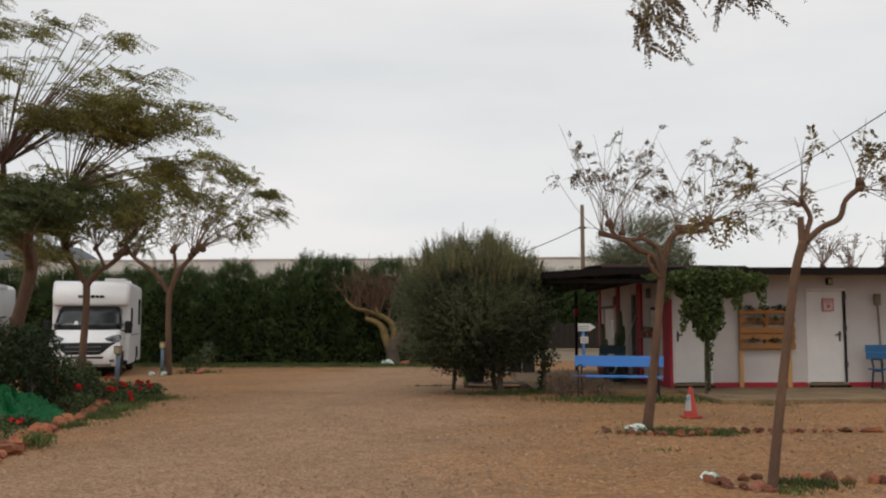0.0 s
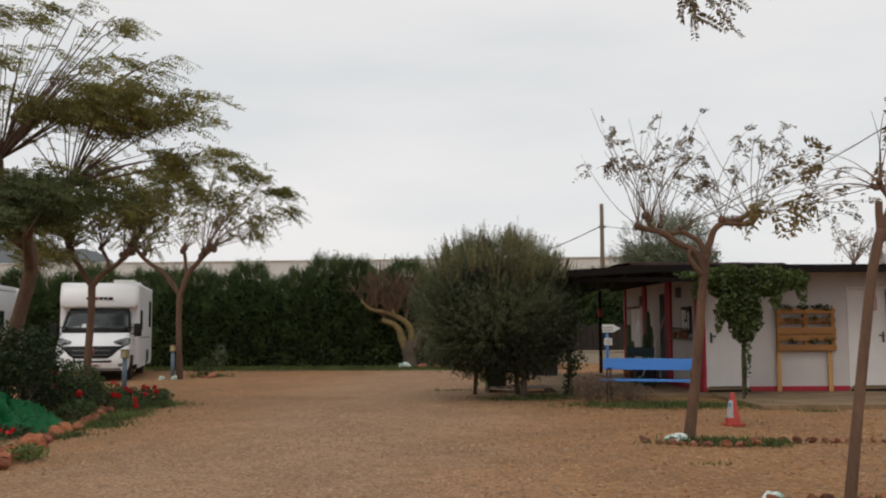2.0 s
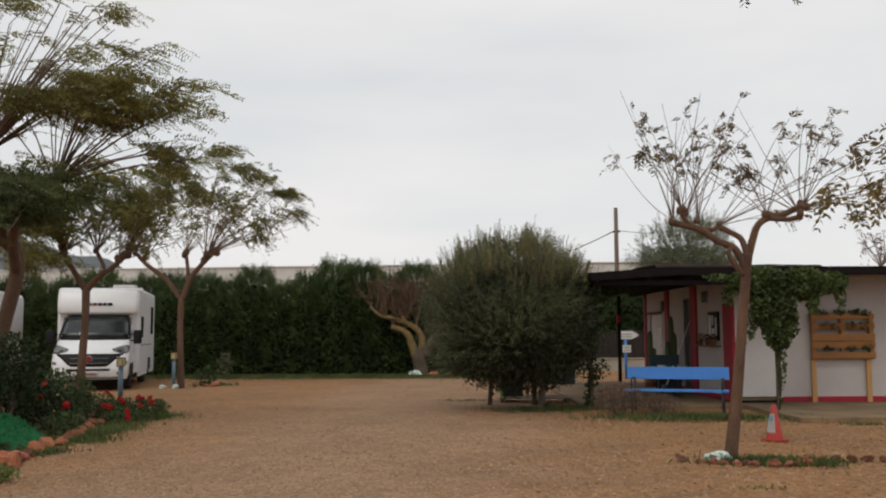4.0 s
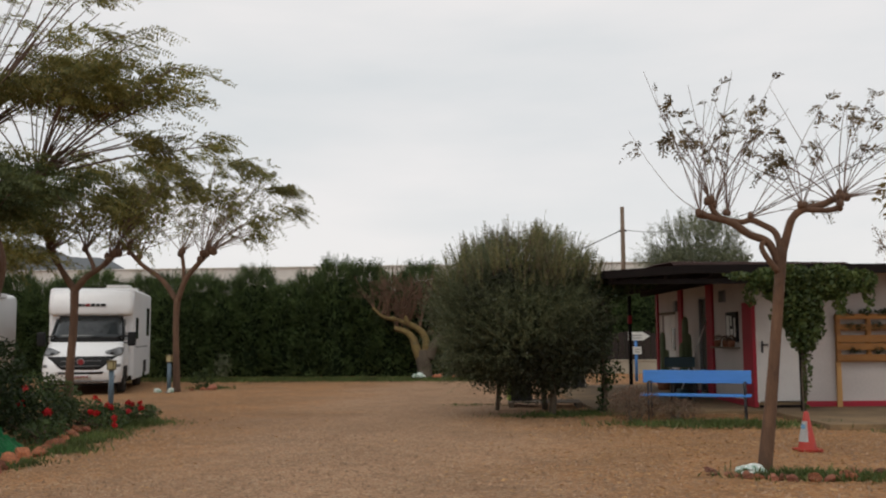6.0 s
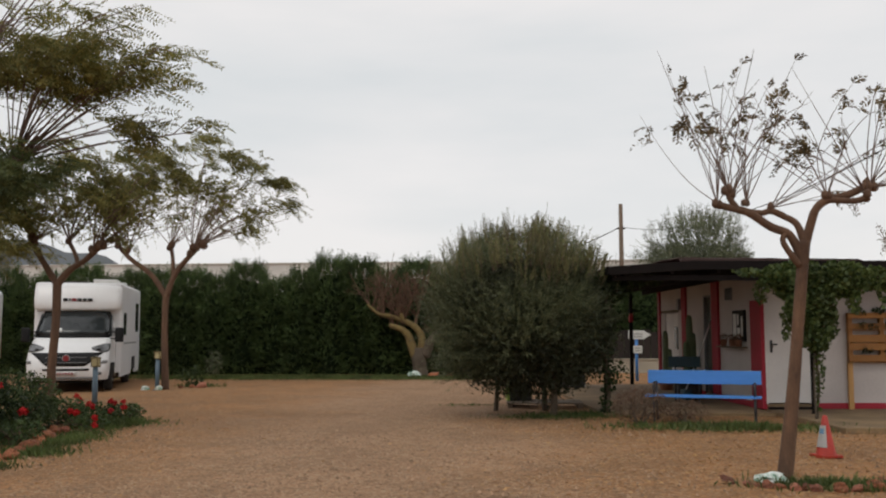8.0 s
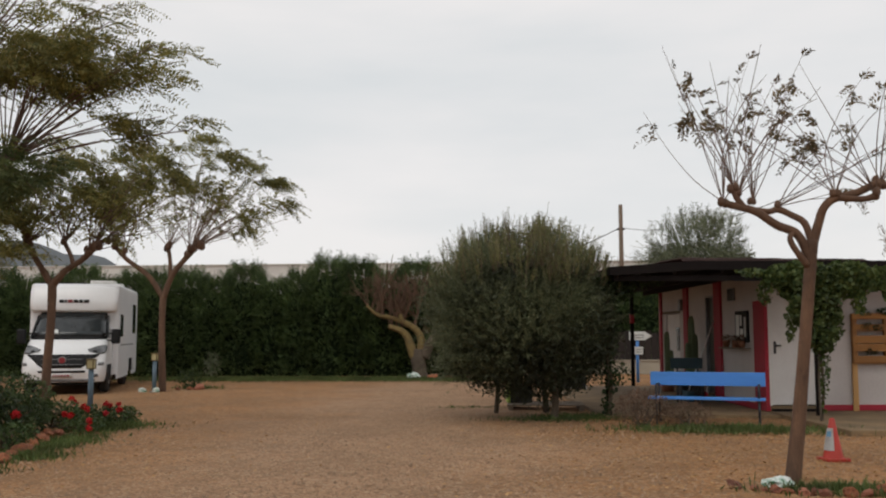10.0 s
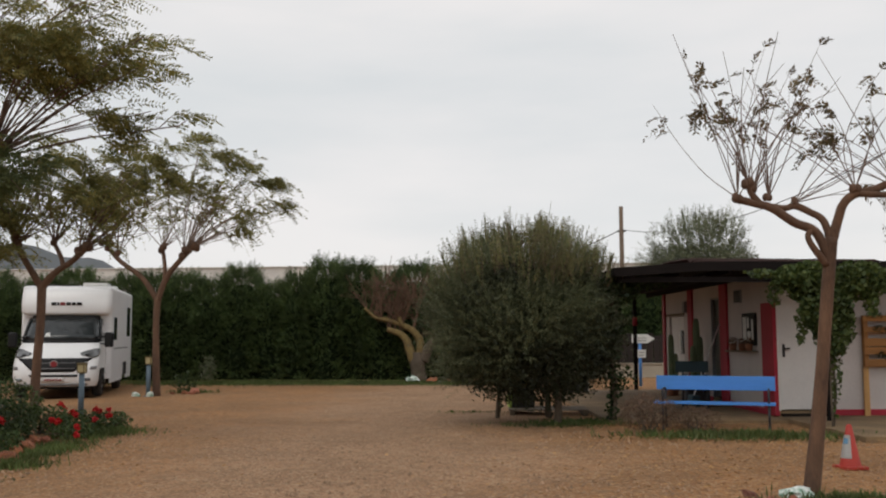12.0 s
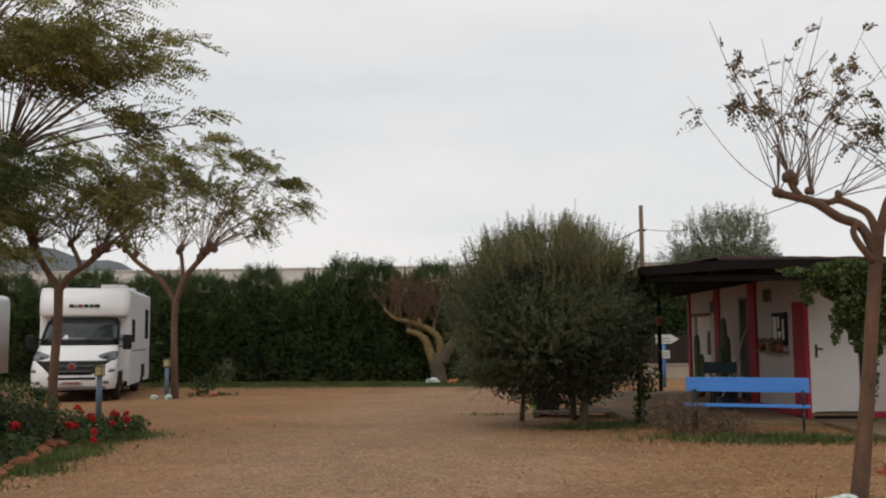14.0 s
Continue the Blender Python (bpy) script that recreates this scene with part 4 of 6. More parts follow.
# ---- cypress hedge ----
def cypress(seed, height, width):
    rng = np.random.default_rng(seed)
    plant = thing("hedge_cypress", "tall clipped dark green cypress in a dense hedge", "hedge plant", group="cypress hedge")
    # Added solid shell behind the sprays; fills gaps with painted shade.
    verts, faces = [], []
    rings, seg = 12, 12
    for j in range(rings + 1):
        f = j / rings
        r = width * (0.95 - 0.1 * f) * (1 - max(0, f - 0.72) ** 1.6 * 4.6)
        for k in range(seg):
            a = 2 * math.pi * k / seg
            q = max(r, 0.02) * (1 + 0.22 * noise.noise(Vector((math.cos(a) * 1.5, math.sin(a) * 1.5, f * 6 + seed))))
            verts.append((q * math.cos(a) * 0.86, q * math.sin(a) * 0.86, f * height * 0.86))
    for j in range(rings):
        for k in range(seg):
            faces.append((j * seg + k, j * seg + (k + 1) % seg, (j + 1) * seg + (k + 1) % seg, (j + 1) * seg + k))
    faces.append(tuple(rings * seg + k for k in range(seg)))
    put("inner_growth", mesh_of("inner_growth", verts, faces, M["cypress_shade"], True), plant)
    n = 1900
    f = rng.uniform(0.0, 1.0, n) ** 0.85
    r = width * (0.95 - 0.1 * f) * (1 - np.maximum(0, f - 0.72) ** 1.6 * 4.6)
    a = rng.uniform(0, 2 * math.pi, n)
    r = np.maximum(r, 0.03) * rng.uniform(0.80, 1.04, n)
    o = np.stack([r * np.cos(a), r * np.sin(a), f * height * 0.94 + 0.05], 1)
    w = np.stack([np.cos(a) * 0.75, np.sin(a) * 0.75, 0.35 + 1.3 * np.maximum(0, f - 0.55)], 1) + rng.normal(size=(n, 3)) * 0.35
    w[f > 0.82] += np.array([0, 0, 1.3])
    put("foliage", quads_mesh("foliage", fronds(rng, o, unit(w), (0.32 + 0.16 * (f > 0.82)) * rng.uniform(0.5, 1.25, n), 7, 0.11, 0.26, 0.05, 0.55), M["leaf_cypress"]), plant)
    return plant


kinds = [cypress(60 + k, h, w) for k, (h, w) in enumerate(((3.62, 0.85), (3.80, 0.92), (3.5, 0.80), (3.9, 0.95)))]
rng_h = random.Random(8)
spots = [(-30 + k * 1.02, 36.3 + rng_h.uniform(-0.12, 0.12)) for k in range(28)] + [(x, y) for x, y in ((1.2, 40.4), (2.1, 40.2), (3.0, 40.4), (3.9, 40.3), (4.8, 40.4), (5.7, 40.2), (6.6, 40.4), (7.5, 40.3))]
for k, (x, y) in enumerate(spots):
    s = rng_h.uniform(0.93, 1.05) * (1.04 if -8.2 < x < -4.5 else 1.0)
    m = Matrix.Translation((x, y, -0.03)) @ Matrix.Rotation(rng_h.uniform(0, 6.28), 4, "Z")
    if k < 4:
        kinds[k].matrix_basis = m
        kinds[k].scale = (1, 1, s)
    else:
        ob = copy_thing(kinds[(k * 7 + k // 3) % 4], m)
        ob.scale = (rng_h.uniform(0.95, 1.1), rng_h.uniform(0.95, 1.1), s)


# ---- distance ----
def build_distance():
    shed = thing("greenhouse", "long low pale plastic greenhouse behind the hedge", "greenhouse")
    part("body", boxes((-70, 10, 66, 90, 0, 6.15)), M["greenhouse"], shed)
    bm = boxes((-70.2, 10.2, 65.9, 90.2, 6.16, 6.24), bevel=0.02)
    part("roof", bm, M["greenhouse"], shed)
    verts, faces = [], []
    for k in range(60):
        x = -420 + k * 5.6
        f = k / 59
        h = 54 * math.sin(math.pi * min(1, f * 1.05)) ** 0.8 * (0.8 + 0.3 * noise.noise(Vector((k * 0.22, 3, 0)))) if 0 < f < 0.95 else 1
        verts += [(x, 330, -2), (x, 350 + 20 * f, max(h, 1)), (x, 480, -2)]
    for k in range(59):
        a, b = 3 * k, 3 * k + 3
        faces += [(a, b, b + 1, a + 1), (a + 1, b + 1, b + 2, a + 2)]
    tagged(put("backdrop_hill", mesh_of("backdrop_hill", verts, faces, M["hill"], True)), "distant blue-grey hill", "hill", kind="structure")


build_distance()
olive_tree("pepper_tree", "loose grey-green feathery tree behind the white building", 0, 0, (6.2, 42.0, 4.55), (2.5, 2.0, 1.6), 1600, 77, M["leaf_far"], M["leaf_far"],
           [([(6.2, 42, -0.05), (6.1, 42, 2.0), (6.3, 42, 4.0)], [0.2, 0.16, 0.08])], leaf=0.12, slim=0.25, frond_len=0.55)
pollard("garden_tree", "half-bare reddish tree behind the white building",
        [(13.6, 38, -0.05), (13.6, 38, 1.5), (13.7, 38, 2.8)], [0.15, 0.13, 0.11],
        [([(13.7, 38, 2.7), (13.0, 38, 3.3), (12.6, 38, 3.8)], [0.08, 0.06, 0.05]), ([(13.7, 38, 2.7), (14.4, 38, 3.4), (15.0, 38, 3.8)], [0.08, 0.06, 0.05])],
        [((12.6, 38, 3.8), 0.08, (-0.2, 0, 1)), ((13.7, 38, 3.2), 0.08, (0, 0, 1)), ((15.0, 38, 3.8), 0.08, (0.3, 0, 1))],
        15, M["bark_grey"], M["shoot_pale"], M["leaf_far_red"], shoots=12, reach=1.7, thick=0.022, leaf=0.12, per=6, frond_len=0.4, tip_only=False, pairs=4)


# ---- motorhomes ----
def ring_plan(z, front, half, r, rear):
    """The half-round outline of a cab at one height, from its rear on one side round the nose to the other; y runs forward as -y."""
    pts = [(-half, rear), (-half, (rear - front) * 0.0 + (-front + r) * 0.5 + rear * 0.5), (-half, -front + r)]
    for k in range(1, 8):
        a = math.pi / 2 * k / 8
        pts.append((-half + r * (1 - math.cos(a)), -front + r * (1 - math.sin(a))))
    for k in range(0, 9):
        x = -(half - r) + 2 * (half - r) * k / 8
        pts.append((x, -front - 0.07 * (1 - (x / max(half - r, 0.01)) ** 2)))
    for k in range(7, 0, -1):
        a = math.pi / 2 * k / 8
        pts.append((half - r * (1 - math.cos(a)), -front + r * (1 - math.sin(a))))
    pts += [(half, -front + r), (half, (-front + r) * 0.5 + rear * 0.5), (half, rear)]
    return [(x, y, z) for x, y in pts]


CAB = [(0.30, 0.86, 0.96, 0.30), (0.42, 0.93, 1.0, 0.32), (0.62, 0.94, 1.015, 0.34), (0.80, 0.90, 1.02, 0.36), (0.98, 0.80, 1.02, 0.40), (1.12, 0.66, 1.01, 0.42), (1.26, 0.44, 1.0, 0.40), (1.40, 0.16, 0.985, 0.34), (1.44, 0.06, 0.975, 0.30), (1.75, -0.26, 0.95, 0.26), (2.05, -0.56, 0.90, 0.24), (2.20, -0.72, 0.88, 0.22)]


def cab_row(z):
    for a, b in zip(CAB, CAB[1:]):
        if a[0] <= z <= b[0]:
            f = (z - a[0]) / (b[0] - a[0])
            return [z] + [a[i] * (1 - f) + b[i] * f for i in (1, 2, 3)]
    return list(CAB[-1])


def cab_point(x, z, out=0.0):
    """A point on the nose at width x and height z, raised by out."""
    z, front, half, r = cab_row(z)
    x = max(-half + 0.004, min(half - 0.004, x))
    ax = abs(x)
    if ax <= half - r:
        y = -front - 0.07 * (1 - (ax / (half - r)) ** 2)
    else:
        s = (ax - (half - r)) / r
        y = -front + r * (1 - math.sqrt(max(0.0, 1 - s * s)))
    lean = min(1.0, max(0.0, (ax - (half - r)) / r)) if ax > half - r else 0.0
    return Vector((x + math.copysign(out * lean, x), y - out * (1 - 0.4 * lean), z + (out * 0.5 if z > 0.95 else 0.0)))


def nose_patch(name, rows, material, parent, label="", out=0.012, cols=10):
    """A sheet lying on the nose, from rows (z, x left, x right), upwards, with its rim turned in."""
    bm = bmesh.new()
    grid = []
    for z, xa, xb in rows:
        grid.append([bm.verts.new(cab_point(xa + (xb - xa) * k / cols, z, out)) for k in range(cols + 1)])
    for a, b in zip(grid, grid[1:]):
        for k in range(cols):
            bm.faces.new((a[k], a[k + 1], b[k + 1], b[k]))
    rim = [e for e in bm.edges if e.is_boundary]
    ret = bmesh.ops.extrude_edge_only(bm, edges=rim)
    for v in [g for g in ret["geom"] if isinstance(g, bmesh.types.BMVert)]:
        v.co.y += out * 2.2
    bmesh.ops.recalc_face_normals(bm, faces=bm.faces[:])
    return part(name, bm, material, parent, label, True)


def wheel(parent, x, y, side):
    bm = bmesh.new()
    prof = [(0.0, 0.205), (0.02, 0.31), (0.06, 0.34), (0.19, 0.34), (0.225, 0.31), (0.24, 0.205)]
    rings = []
    for k in range(24):
        a = 2 * math.pi * k / 24
        rings.append([bm.verts.new((x - side * d, y + r * math.cos(a), 0.335 + r * math.sin(a))) for d, r in prof])
    for k in range(24):
        a, b = rings[k], rings[(k + 1) % 24]
        for i in range(len(prof) - 1):
            bm.faces.new((a[i], b[i], b[i + 1], a[i + 1]))
    bmesh.ops.recalc_face_normals(bm, faces=bm.faces[:])
    w = part("wheel", bm, M["tyre"], parent, "black tyre", True)
    bm = bmesh.new()
    bmesh.ops.create_cone(bm, cap_ends=True, segments=20, radius1=0.205, radius2=0.14, depth=0.09, matrix=Matrix.Translation((x - side * 0.06, y, 0.335)) @ Matrix.Rotation(side * math.pi / 2, 4, "Y"))
    part("rim", bm, M["rim"], w, "grey wheel rim")


def rounded_box(x0, x1, y0, y1, z0, z1, r, top=True):
    bm = boxes((x0, x1, y0, y1, z0, z1))
    edges = [e for e in bm.edges if top is True or max(v.co.z for v in e.verts) > z1 - 1e-4 or abs(e.verts[0].co.z - e.verts[1].co.z) > 1e-3]
    bmesh.ops.bevel(bm, geom=edges, offset=r, segments=4, affect="EDGES", profile=0.5)
    return bm


def motorhome(m):
    van = thing("motorhome", "white low-profile motorhome with black grille parked before the hedge", "motorhome", m)
    bm = bmesh.new()
    rows = [[bm.verts.new(p) for p in ring_plan(*row[:1], *row[1:], 1.0)] for row in CAB]
    for a, b in zip(rows, rows[1:]):
        for k in range(len(a) - 1):
            bm.faces.new((a[k], a[k + 1], b[k + 1], b[k]))
    bm.faces.new(rows[-1])
    bmesh.ops.recalc_face_normals(bm, faces=bm.faces[:])
    cab = part("cab", bm, M["van_white"], van, "", True)
    # living body, its bulged front cap, and the roof over the cab
    part("body", rounded_box(-1.15, 1.15, 0.75, 5.65, 0.42, 2.91, 0.10, False), M["van_panel"], van, "white ribbed living body")
    bm = bmesh.new()
    cap = [(2.10, 0.80, 0.96), (2.12, 0.62, 1.03), (2.15, 0.54, 1.09), (2.20, 0.51, 1.13), (2.44, 0.55, 1.145), (2.68, 0.62, 1.145), (2.80, 0.70, 1.13), (2.85, 0.80, 1.09)]
    crows = [[bm.verts.new(p) for p in ring_plan(z, -f, h, 0.17, 1.4)] for z, f, h in cap]
    for a, b in zip(crows, crows[1:]):
        for k in range(len(a) - 1):
            bm.faces.new((a[k], a[k + 1], b[k + 1], b[k]))
    bm.faces.new(crows[-1])
    bm.faces.new(crows[0][::-1])
    bmesh.ops.recalc_face_normals(bm, faces=bm.faces[:])
    capo = part("front_cap", bm, M["van_white"], van, "rounded white cap over the cab", True)
    for k, (x0, x1) in enumerate(((-0.36, -0.24), (-0.21, -0.17), (-0.14, -0.02), (0.01, 0.12), (0.15, 0.24), (0.27, 0.40))):
        part("logo_bar", boxes((x0, x1, 0.44, 0.56, 2.38, 2.46), bevel=0.008), M["badge_red"] if k == 2 else M["van_black"], capo, "maker's mark")
    ws = nose_patch("windscreen", [(1.45, -0.89, 0.89), (1.6, -0.88, 0.88), (1.75, -0.865, 0.865), (1.9, -0.845, 0.845), (2.10, -0.81, 0.81)], M["van_glass"], van, "dark reflecting windscreen", 0.016, 14)
    nose_patch("screen_seal", [(1.385, -0.94, 0.94), (1.47, -0.94, 0.94), (1.75, -0.905, 0.905), (2.13, -0.84, 0.84)], M["van_black"], van, "black windscreen surround", 0.008, 14)
    nose_patch("screen_card", [(1.53, -0.42, -0.27), (1.58, -0.40, -0.28), (1.64, -0.38, -0.30)], M["white_plastic"], ws, "white card behind the screen", 0.021, 4)
    nose_patch("grille", [(0.66, -0.46, 0.46), (0.74, -0.58, 0.58), (0.86, -0.70, 0.70), (0.96, -0.84, 0.84), (1.0, -0.88, 0.88)], M["van_black"], van, "black slatted grille", 0.014, 14)
    for z in (0.745, 0.88):
        nose_patch("grille_slat", [(z, -0.50, 0.50), (z + 0.014, -0.51, 0.51)], M["van_grey"], van, "grey slat", 0.022, 10)
    bm = bmesh.new()
    bmesh.ops.create_cone(bm, cap_ends=True, segments=18, radius1=0.085, radius2=0.075, depth=0.03, matrix=Matrix.Translation(cab_point(0, 0.86, 0.03)) @ Matrix.Rotation(math.pi / 2, 4, "X"))
    part("badge", bm, M["badge_red"], van, "round red maker's badge")
    bm = bmesh.new()
    bmesh.ops.create_cone(bm, cap_ends=True, segments=18, radius1=0.10, radius2=0.095, depth=0.02, matrix=Matrix.Translation(cab_point(0, 0.86, 0.022)) @ Matrix.Rotation(math.pi / 2, 4, "X"))
    part("badge_ring", bm, M["rim"], van)
    nose_patch("lower_grille", [(0.54, -0.55, 0.55), (0.60, -0.58, 0.58)], M["van_black"], van, "black lower intake", 0.012, 10)
    nose_patch("bumper_lip", [(0.31, -0.80, 0.80), (0.38, -0.78, 0.78)], M["van_grey"], van, "grey bumper lip", 0.012, 12)
    plate = nose_patch("number_plate", [(0.41, -0.27, 0.27), (0.53, -0.27, 0.27)], M["plate"], van, "pale number plate", 0.022, 6)
    for k in range(6):
        x = -0.20 + k * 0.07
        nose_patch("plate_bar", [(0.445, x, x + 0.045), (0.50, x, x + 0.045)], M["badge_red"], plate, "dark red bar", 0.026, 1)
    for s in (-1, 1):
        head = nose_patch("headlight", [(1.01, s * 0.95, s * 0.82), (1.06, s * 0.985, s * 0.62), (1.12, s * 0.99, s * 0.57), (1.17, s * 0.985, s * 0.68), (1.23, s * 0.97, s * 0.86)], M["headlamp"], van, "swept-back clear headlight", 0.020, 8)
        nose_patch("lamp_inner", [(1.05, s * 0.80, s * 0.70), (1.10, s * 0.80, s * 0.70)], M["van_black"], head, "", 0.025, 4)
        nose_patch("fog_lamp", [(0.43, s * 0.86, s * 0.74), (0.51, s * 0.86, s * 0.74)], M["headlamp"], van, "round fog lamp", 0.014, 4)
        nose_patch("bumper_scoop", [(0.72, s * 0.97, s * 0.84), (0.80, s * 0.985, s * 0.86)], M["van_grey"], van, "", 0.010, 4)
        for z in (1.34, 1.52):
            part("mirror_arm", boxes((s * 0.95 - 0.09, s * 0.95 + 0.16, -0.02, 0.04, z, z + 0.04), bevel=0.01), M["van_black"], van)
        part("mirror", boxes((s * 1.18 - 0.11, s * 1.18 + 0.11, -0.10, 0.06, 1.27, 1.66), bevel=0.05), M["van_black"], van, "large black door mirror", True)
        bm = bmesh.new()
        pts = [(0.02, 1.42), (0.78, 1.42), (0.78, 2.04), (0.60, 2.04)]
        f = []
        for y, z in pts:
            h = cab_row(z)[2]
            f.append(bm.verts.new((s * (h + 0.008), y, z)))
        face = bm.faces.new(f)
        ext = bmesh.ops.extrude_face_region(bm, geom=[face])
        for v in [g for g in ext["geom"] if isinstance(g, bmesh.types.BMVert)]:
            v.co.x -= s * 0.03
        part("door_window", bm, M["van_glass"], van, "dark cab door window")
        part("door_seam", boxes((s * 1.018 - 0.004, s * 1.018 + 0.004, 0.62, 0.64, 0.55, 1.40)), M["van_grey"], van)
        part("wheel_arch", boxes((s * 1.0 - 0.03, s * 1.0 + 0.03, -0.40, 0.42, 0.28, 0.73), bevel=0.028), M["van_black"], van, "dark wheel arch")
        wheel(van, s * 1.045, 0.0, s)
        wheel(van, s * 1.04, 3.85, s)
        part("arch", boxes((s * 1.14 - 0.015, s * 1.14 + 0.015, 3.42, 4.28, 0.41, 0.80), bevel=0.014), M["van_black"], van)
        part("side_window", rounded_box(s * 1.14 - 0.02, s * 1.14 + 0.025, 1.15, 1.75, 1.45, 2.08, 0.018), M["van_glass"], van, "dark side window")
        part("side_window", rounded_box(s * 1.14 - 0.02, s * 1.14 + 0.025, 4.2, 5.0, 1.55, 2.45, 0.018), M["van_glass"], van)
        part("stripe", boxes((s * 1.15 - 0.004, s * 1.15 + 0.004, 1.3, 4.6, 1.20, 1.24)), M["van_grey"], van, "dark grey stripe")
        part("stripe", boxes((s * 1.15 - 0.004, s * 1.15 + 0.004, 2.0, 3.1, 1.55, 2.0)), M["van_panel"], van)
        part("skirt", boxes((s * 1.12 - 0.02, s * 1.12 + 0.02, 0.80, 3.35, 0.30, 0.50), (s * 1.12 - 0.02, s * 1.12 + 0.02, 4.35, 5.6, 0.30, 0.50), bevel=0.01), M["van_panel"], van)
    part("underbody", boxes((-0.9, 0.9, -0.5, 5.4, 0.22, 0.44)), M["van_black"], van)
    part("solar_panel", boxes((-0.95, 0.25, 0.95, 1.75, 2.913, 2.95), bevel=0.01), M["van_black"], van, "flat black solar panel")
    part("roof_rail", boxes((-0.95, 0.95, 0.84, 0.89, 2.84, 2.90), bevel=0.01), M["van_black"], van)
    part("skylight", boxes((0.35, 0.98, 0.9, 1.6, 2.913, 3.01), bevel=0.03), M["white_plastic"], van, "raised white roof hatch")
    part("roof_vent", boxes((0.5, 1.0, 2.6, 3.1, 2.913, 3.01), bevel=0.03), M["white_plastic"], van)
    part("roof_vent", boxes((-0.7, -0.2, 2.6, 3.1, 2.913, 2.98), bevel=0.03), M["white_plastic"], van)
    return van


HEAD = 18.0
motorhome(Matrix.Translation((-12.21, 26.75, 0)) @ Matrix.Rotation(radians(HEAD), 4, "Z") @ Matrix.Scale(0.96, 4))


def integrated_motorhome(m):
    van = thing("motorhome", "white coach-built motorhome with rounded roof edges and awning rail", "motorhome", m)
    part("body", rounded_box(-1.15, 1.15, 0.0, 6.4, 0.45, 2.88, 0.22, False), M["van_panel"], van, "", True)
    part("bumper", boxes((-1.12, 1.12, -0.10, 0.30, 0.32, 0.70), bevel=0.06), M["van_white"], van)
    part("windscreen", rounded_box(-0.98, 0.98, -0.02, 0.05, 1.35, 2.15, 0.02), M["van_glass"], van, "wide dark windscreen")
    part("side_window", rounded_box(1.13, 1.17, 0.35, 1.0, 1.40, 2.10, 0.018), M["van_glass"], van, "dark side window")
    part("side_window", rounded_box(1.13, 1.17, 2.6, 3.6, 1.45, 2.05, 0.018), M["van_glass"], van)
    part("awning", boxes((1.02, 1.20, 0.9, 4.9, 2.72, 2.86), bevel=0.03), M["van_panel"], van, "rolled awning along the roof")
    part("roof_rack", boxes((0.78, 0.81, 0.5, 4.5, 2.93, 2.97), (0.0, 0.03, 0.5, 4.5, 2.93, 2.97), (0.0, 0.81, 1.0, 1.04, 2.87, 2.94), (0.0, 0.81, 3.4, 3.44, 2.87, 2.94), bevel=0.008), M["van_grey"], van)
    part("mirror", boxes((1.22, 1.42, -0.12, 0.02, 1.5, 2.0), (1.12, 1.24, -0.08, -0.02, 1.9, 1.95), bevel=0.02), M["van_black"], van, "drooping black mirror")
    part("underbody", boxes((-0.9, 0.9, 0.2, 6.2, 0.25, 0.47)), M["van_black"], van)
    part("skirt", boxes((-1.14, 1.14, 0.35, 0.5, 0.28, 0.46)), M["van_panel"], van)
    for s in (-1, 1):
        part("headlight", boxes((s * 0.85 - 0.16, s * 0.85 + 0.16, -0.115, -0.02, 0.74, 0.92), bevel=0.03), M["headlamp"], van)
        wheel(van, s * 1.05, 1.0, s)
        wheel(van, s * 1.05, 4.7, s)


integrated_motorhome(Matrix.Translation((-17.1, 26.4, 0)) @ Matrix.Rotation(radians(16), 4, "Z"))


# ---- benches ----
def bench(label, m, length, paint, planks_back, planks_seat, back_z=(0.60, 0.80), seat_z=0.43):
    b = thing("bench", label, "bench", m, group="benches")
    step = (back_z[1] - back_z[0]) / planks_back
    for k in range(planks_back):
        part("back_slat", boxes((0, length, 0.02 + 0.02 * k, 0.05 + 0.02 * k, back_z[0] + k * step, back_z[0] + (k + 1) * step - (0.004 if planks_back > 1 else 0)), bevel=0.008), paint, b)
    for k in range(planks_seat):
        y = -0.42 + k * 0.40 / planks_seat
        part("seat_slat", boxes((0, length, y, y + 0.40 / planks_seat - 0.02, seat_z - 0.03, seat_z), bevel=0.006), paint, b)
    for x in (0.14, length - 0.10):
        for name, pts, r in (("back_leg", [(x, 0.10, 0.0), (x, 0.04, 0.25), (x, 0.0, 0.43), (x, 0.055, 0.62), (x, 0.075, back_z[1] - 0.02)], 0.020),
                             ("front_leg", [(x, -0.40, 0.0), (x, -0.36, 0.10), (x, -0.40, 0.25), (x, -0.36, 0.40), (x, -0.40, 0.52), (x, -0.36, 0.62), (x, -0.2, 0.63), (x, 0.05, 0.62)], 0.018),
                             ("seat_rail", [(x, -0.40, seat_z - 0.05), (x, -0.2, seat_z - 0.055), (x, 0.02, seat_z - 0.045)], 0.016)):
            wood = ([], [])
            tube(wood, *smooth_line(pts, [r] * len(pts), 4), sides=7)
            put(name, mesh_of(name, *wood, M["iron"], True), b, "curved black iron")
    return b


def from_to(a, b, z=0.0):
    """Base matrix whose x runs from a to b in plan."""
    return Matrix.Translation((a[0], a[1], z)) @ Matrix.Rotation(math.atan2(b[1] - a[1], b[0] - a[0]), 4, "Z")


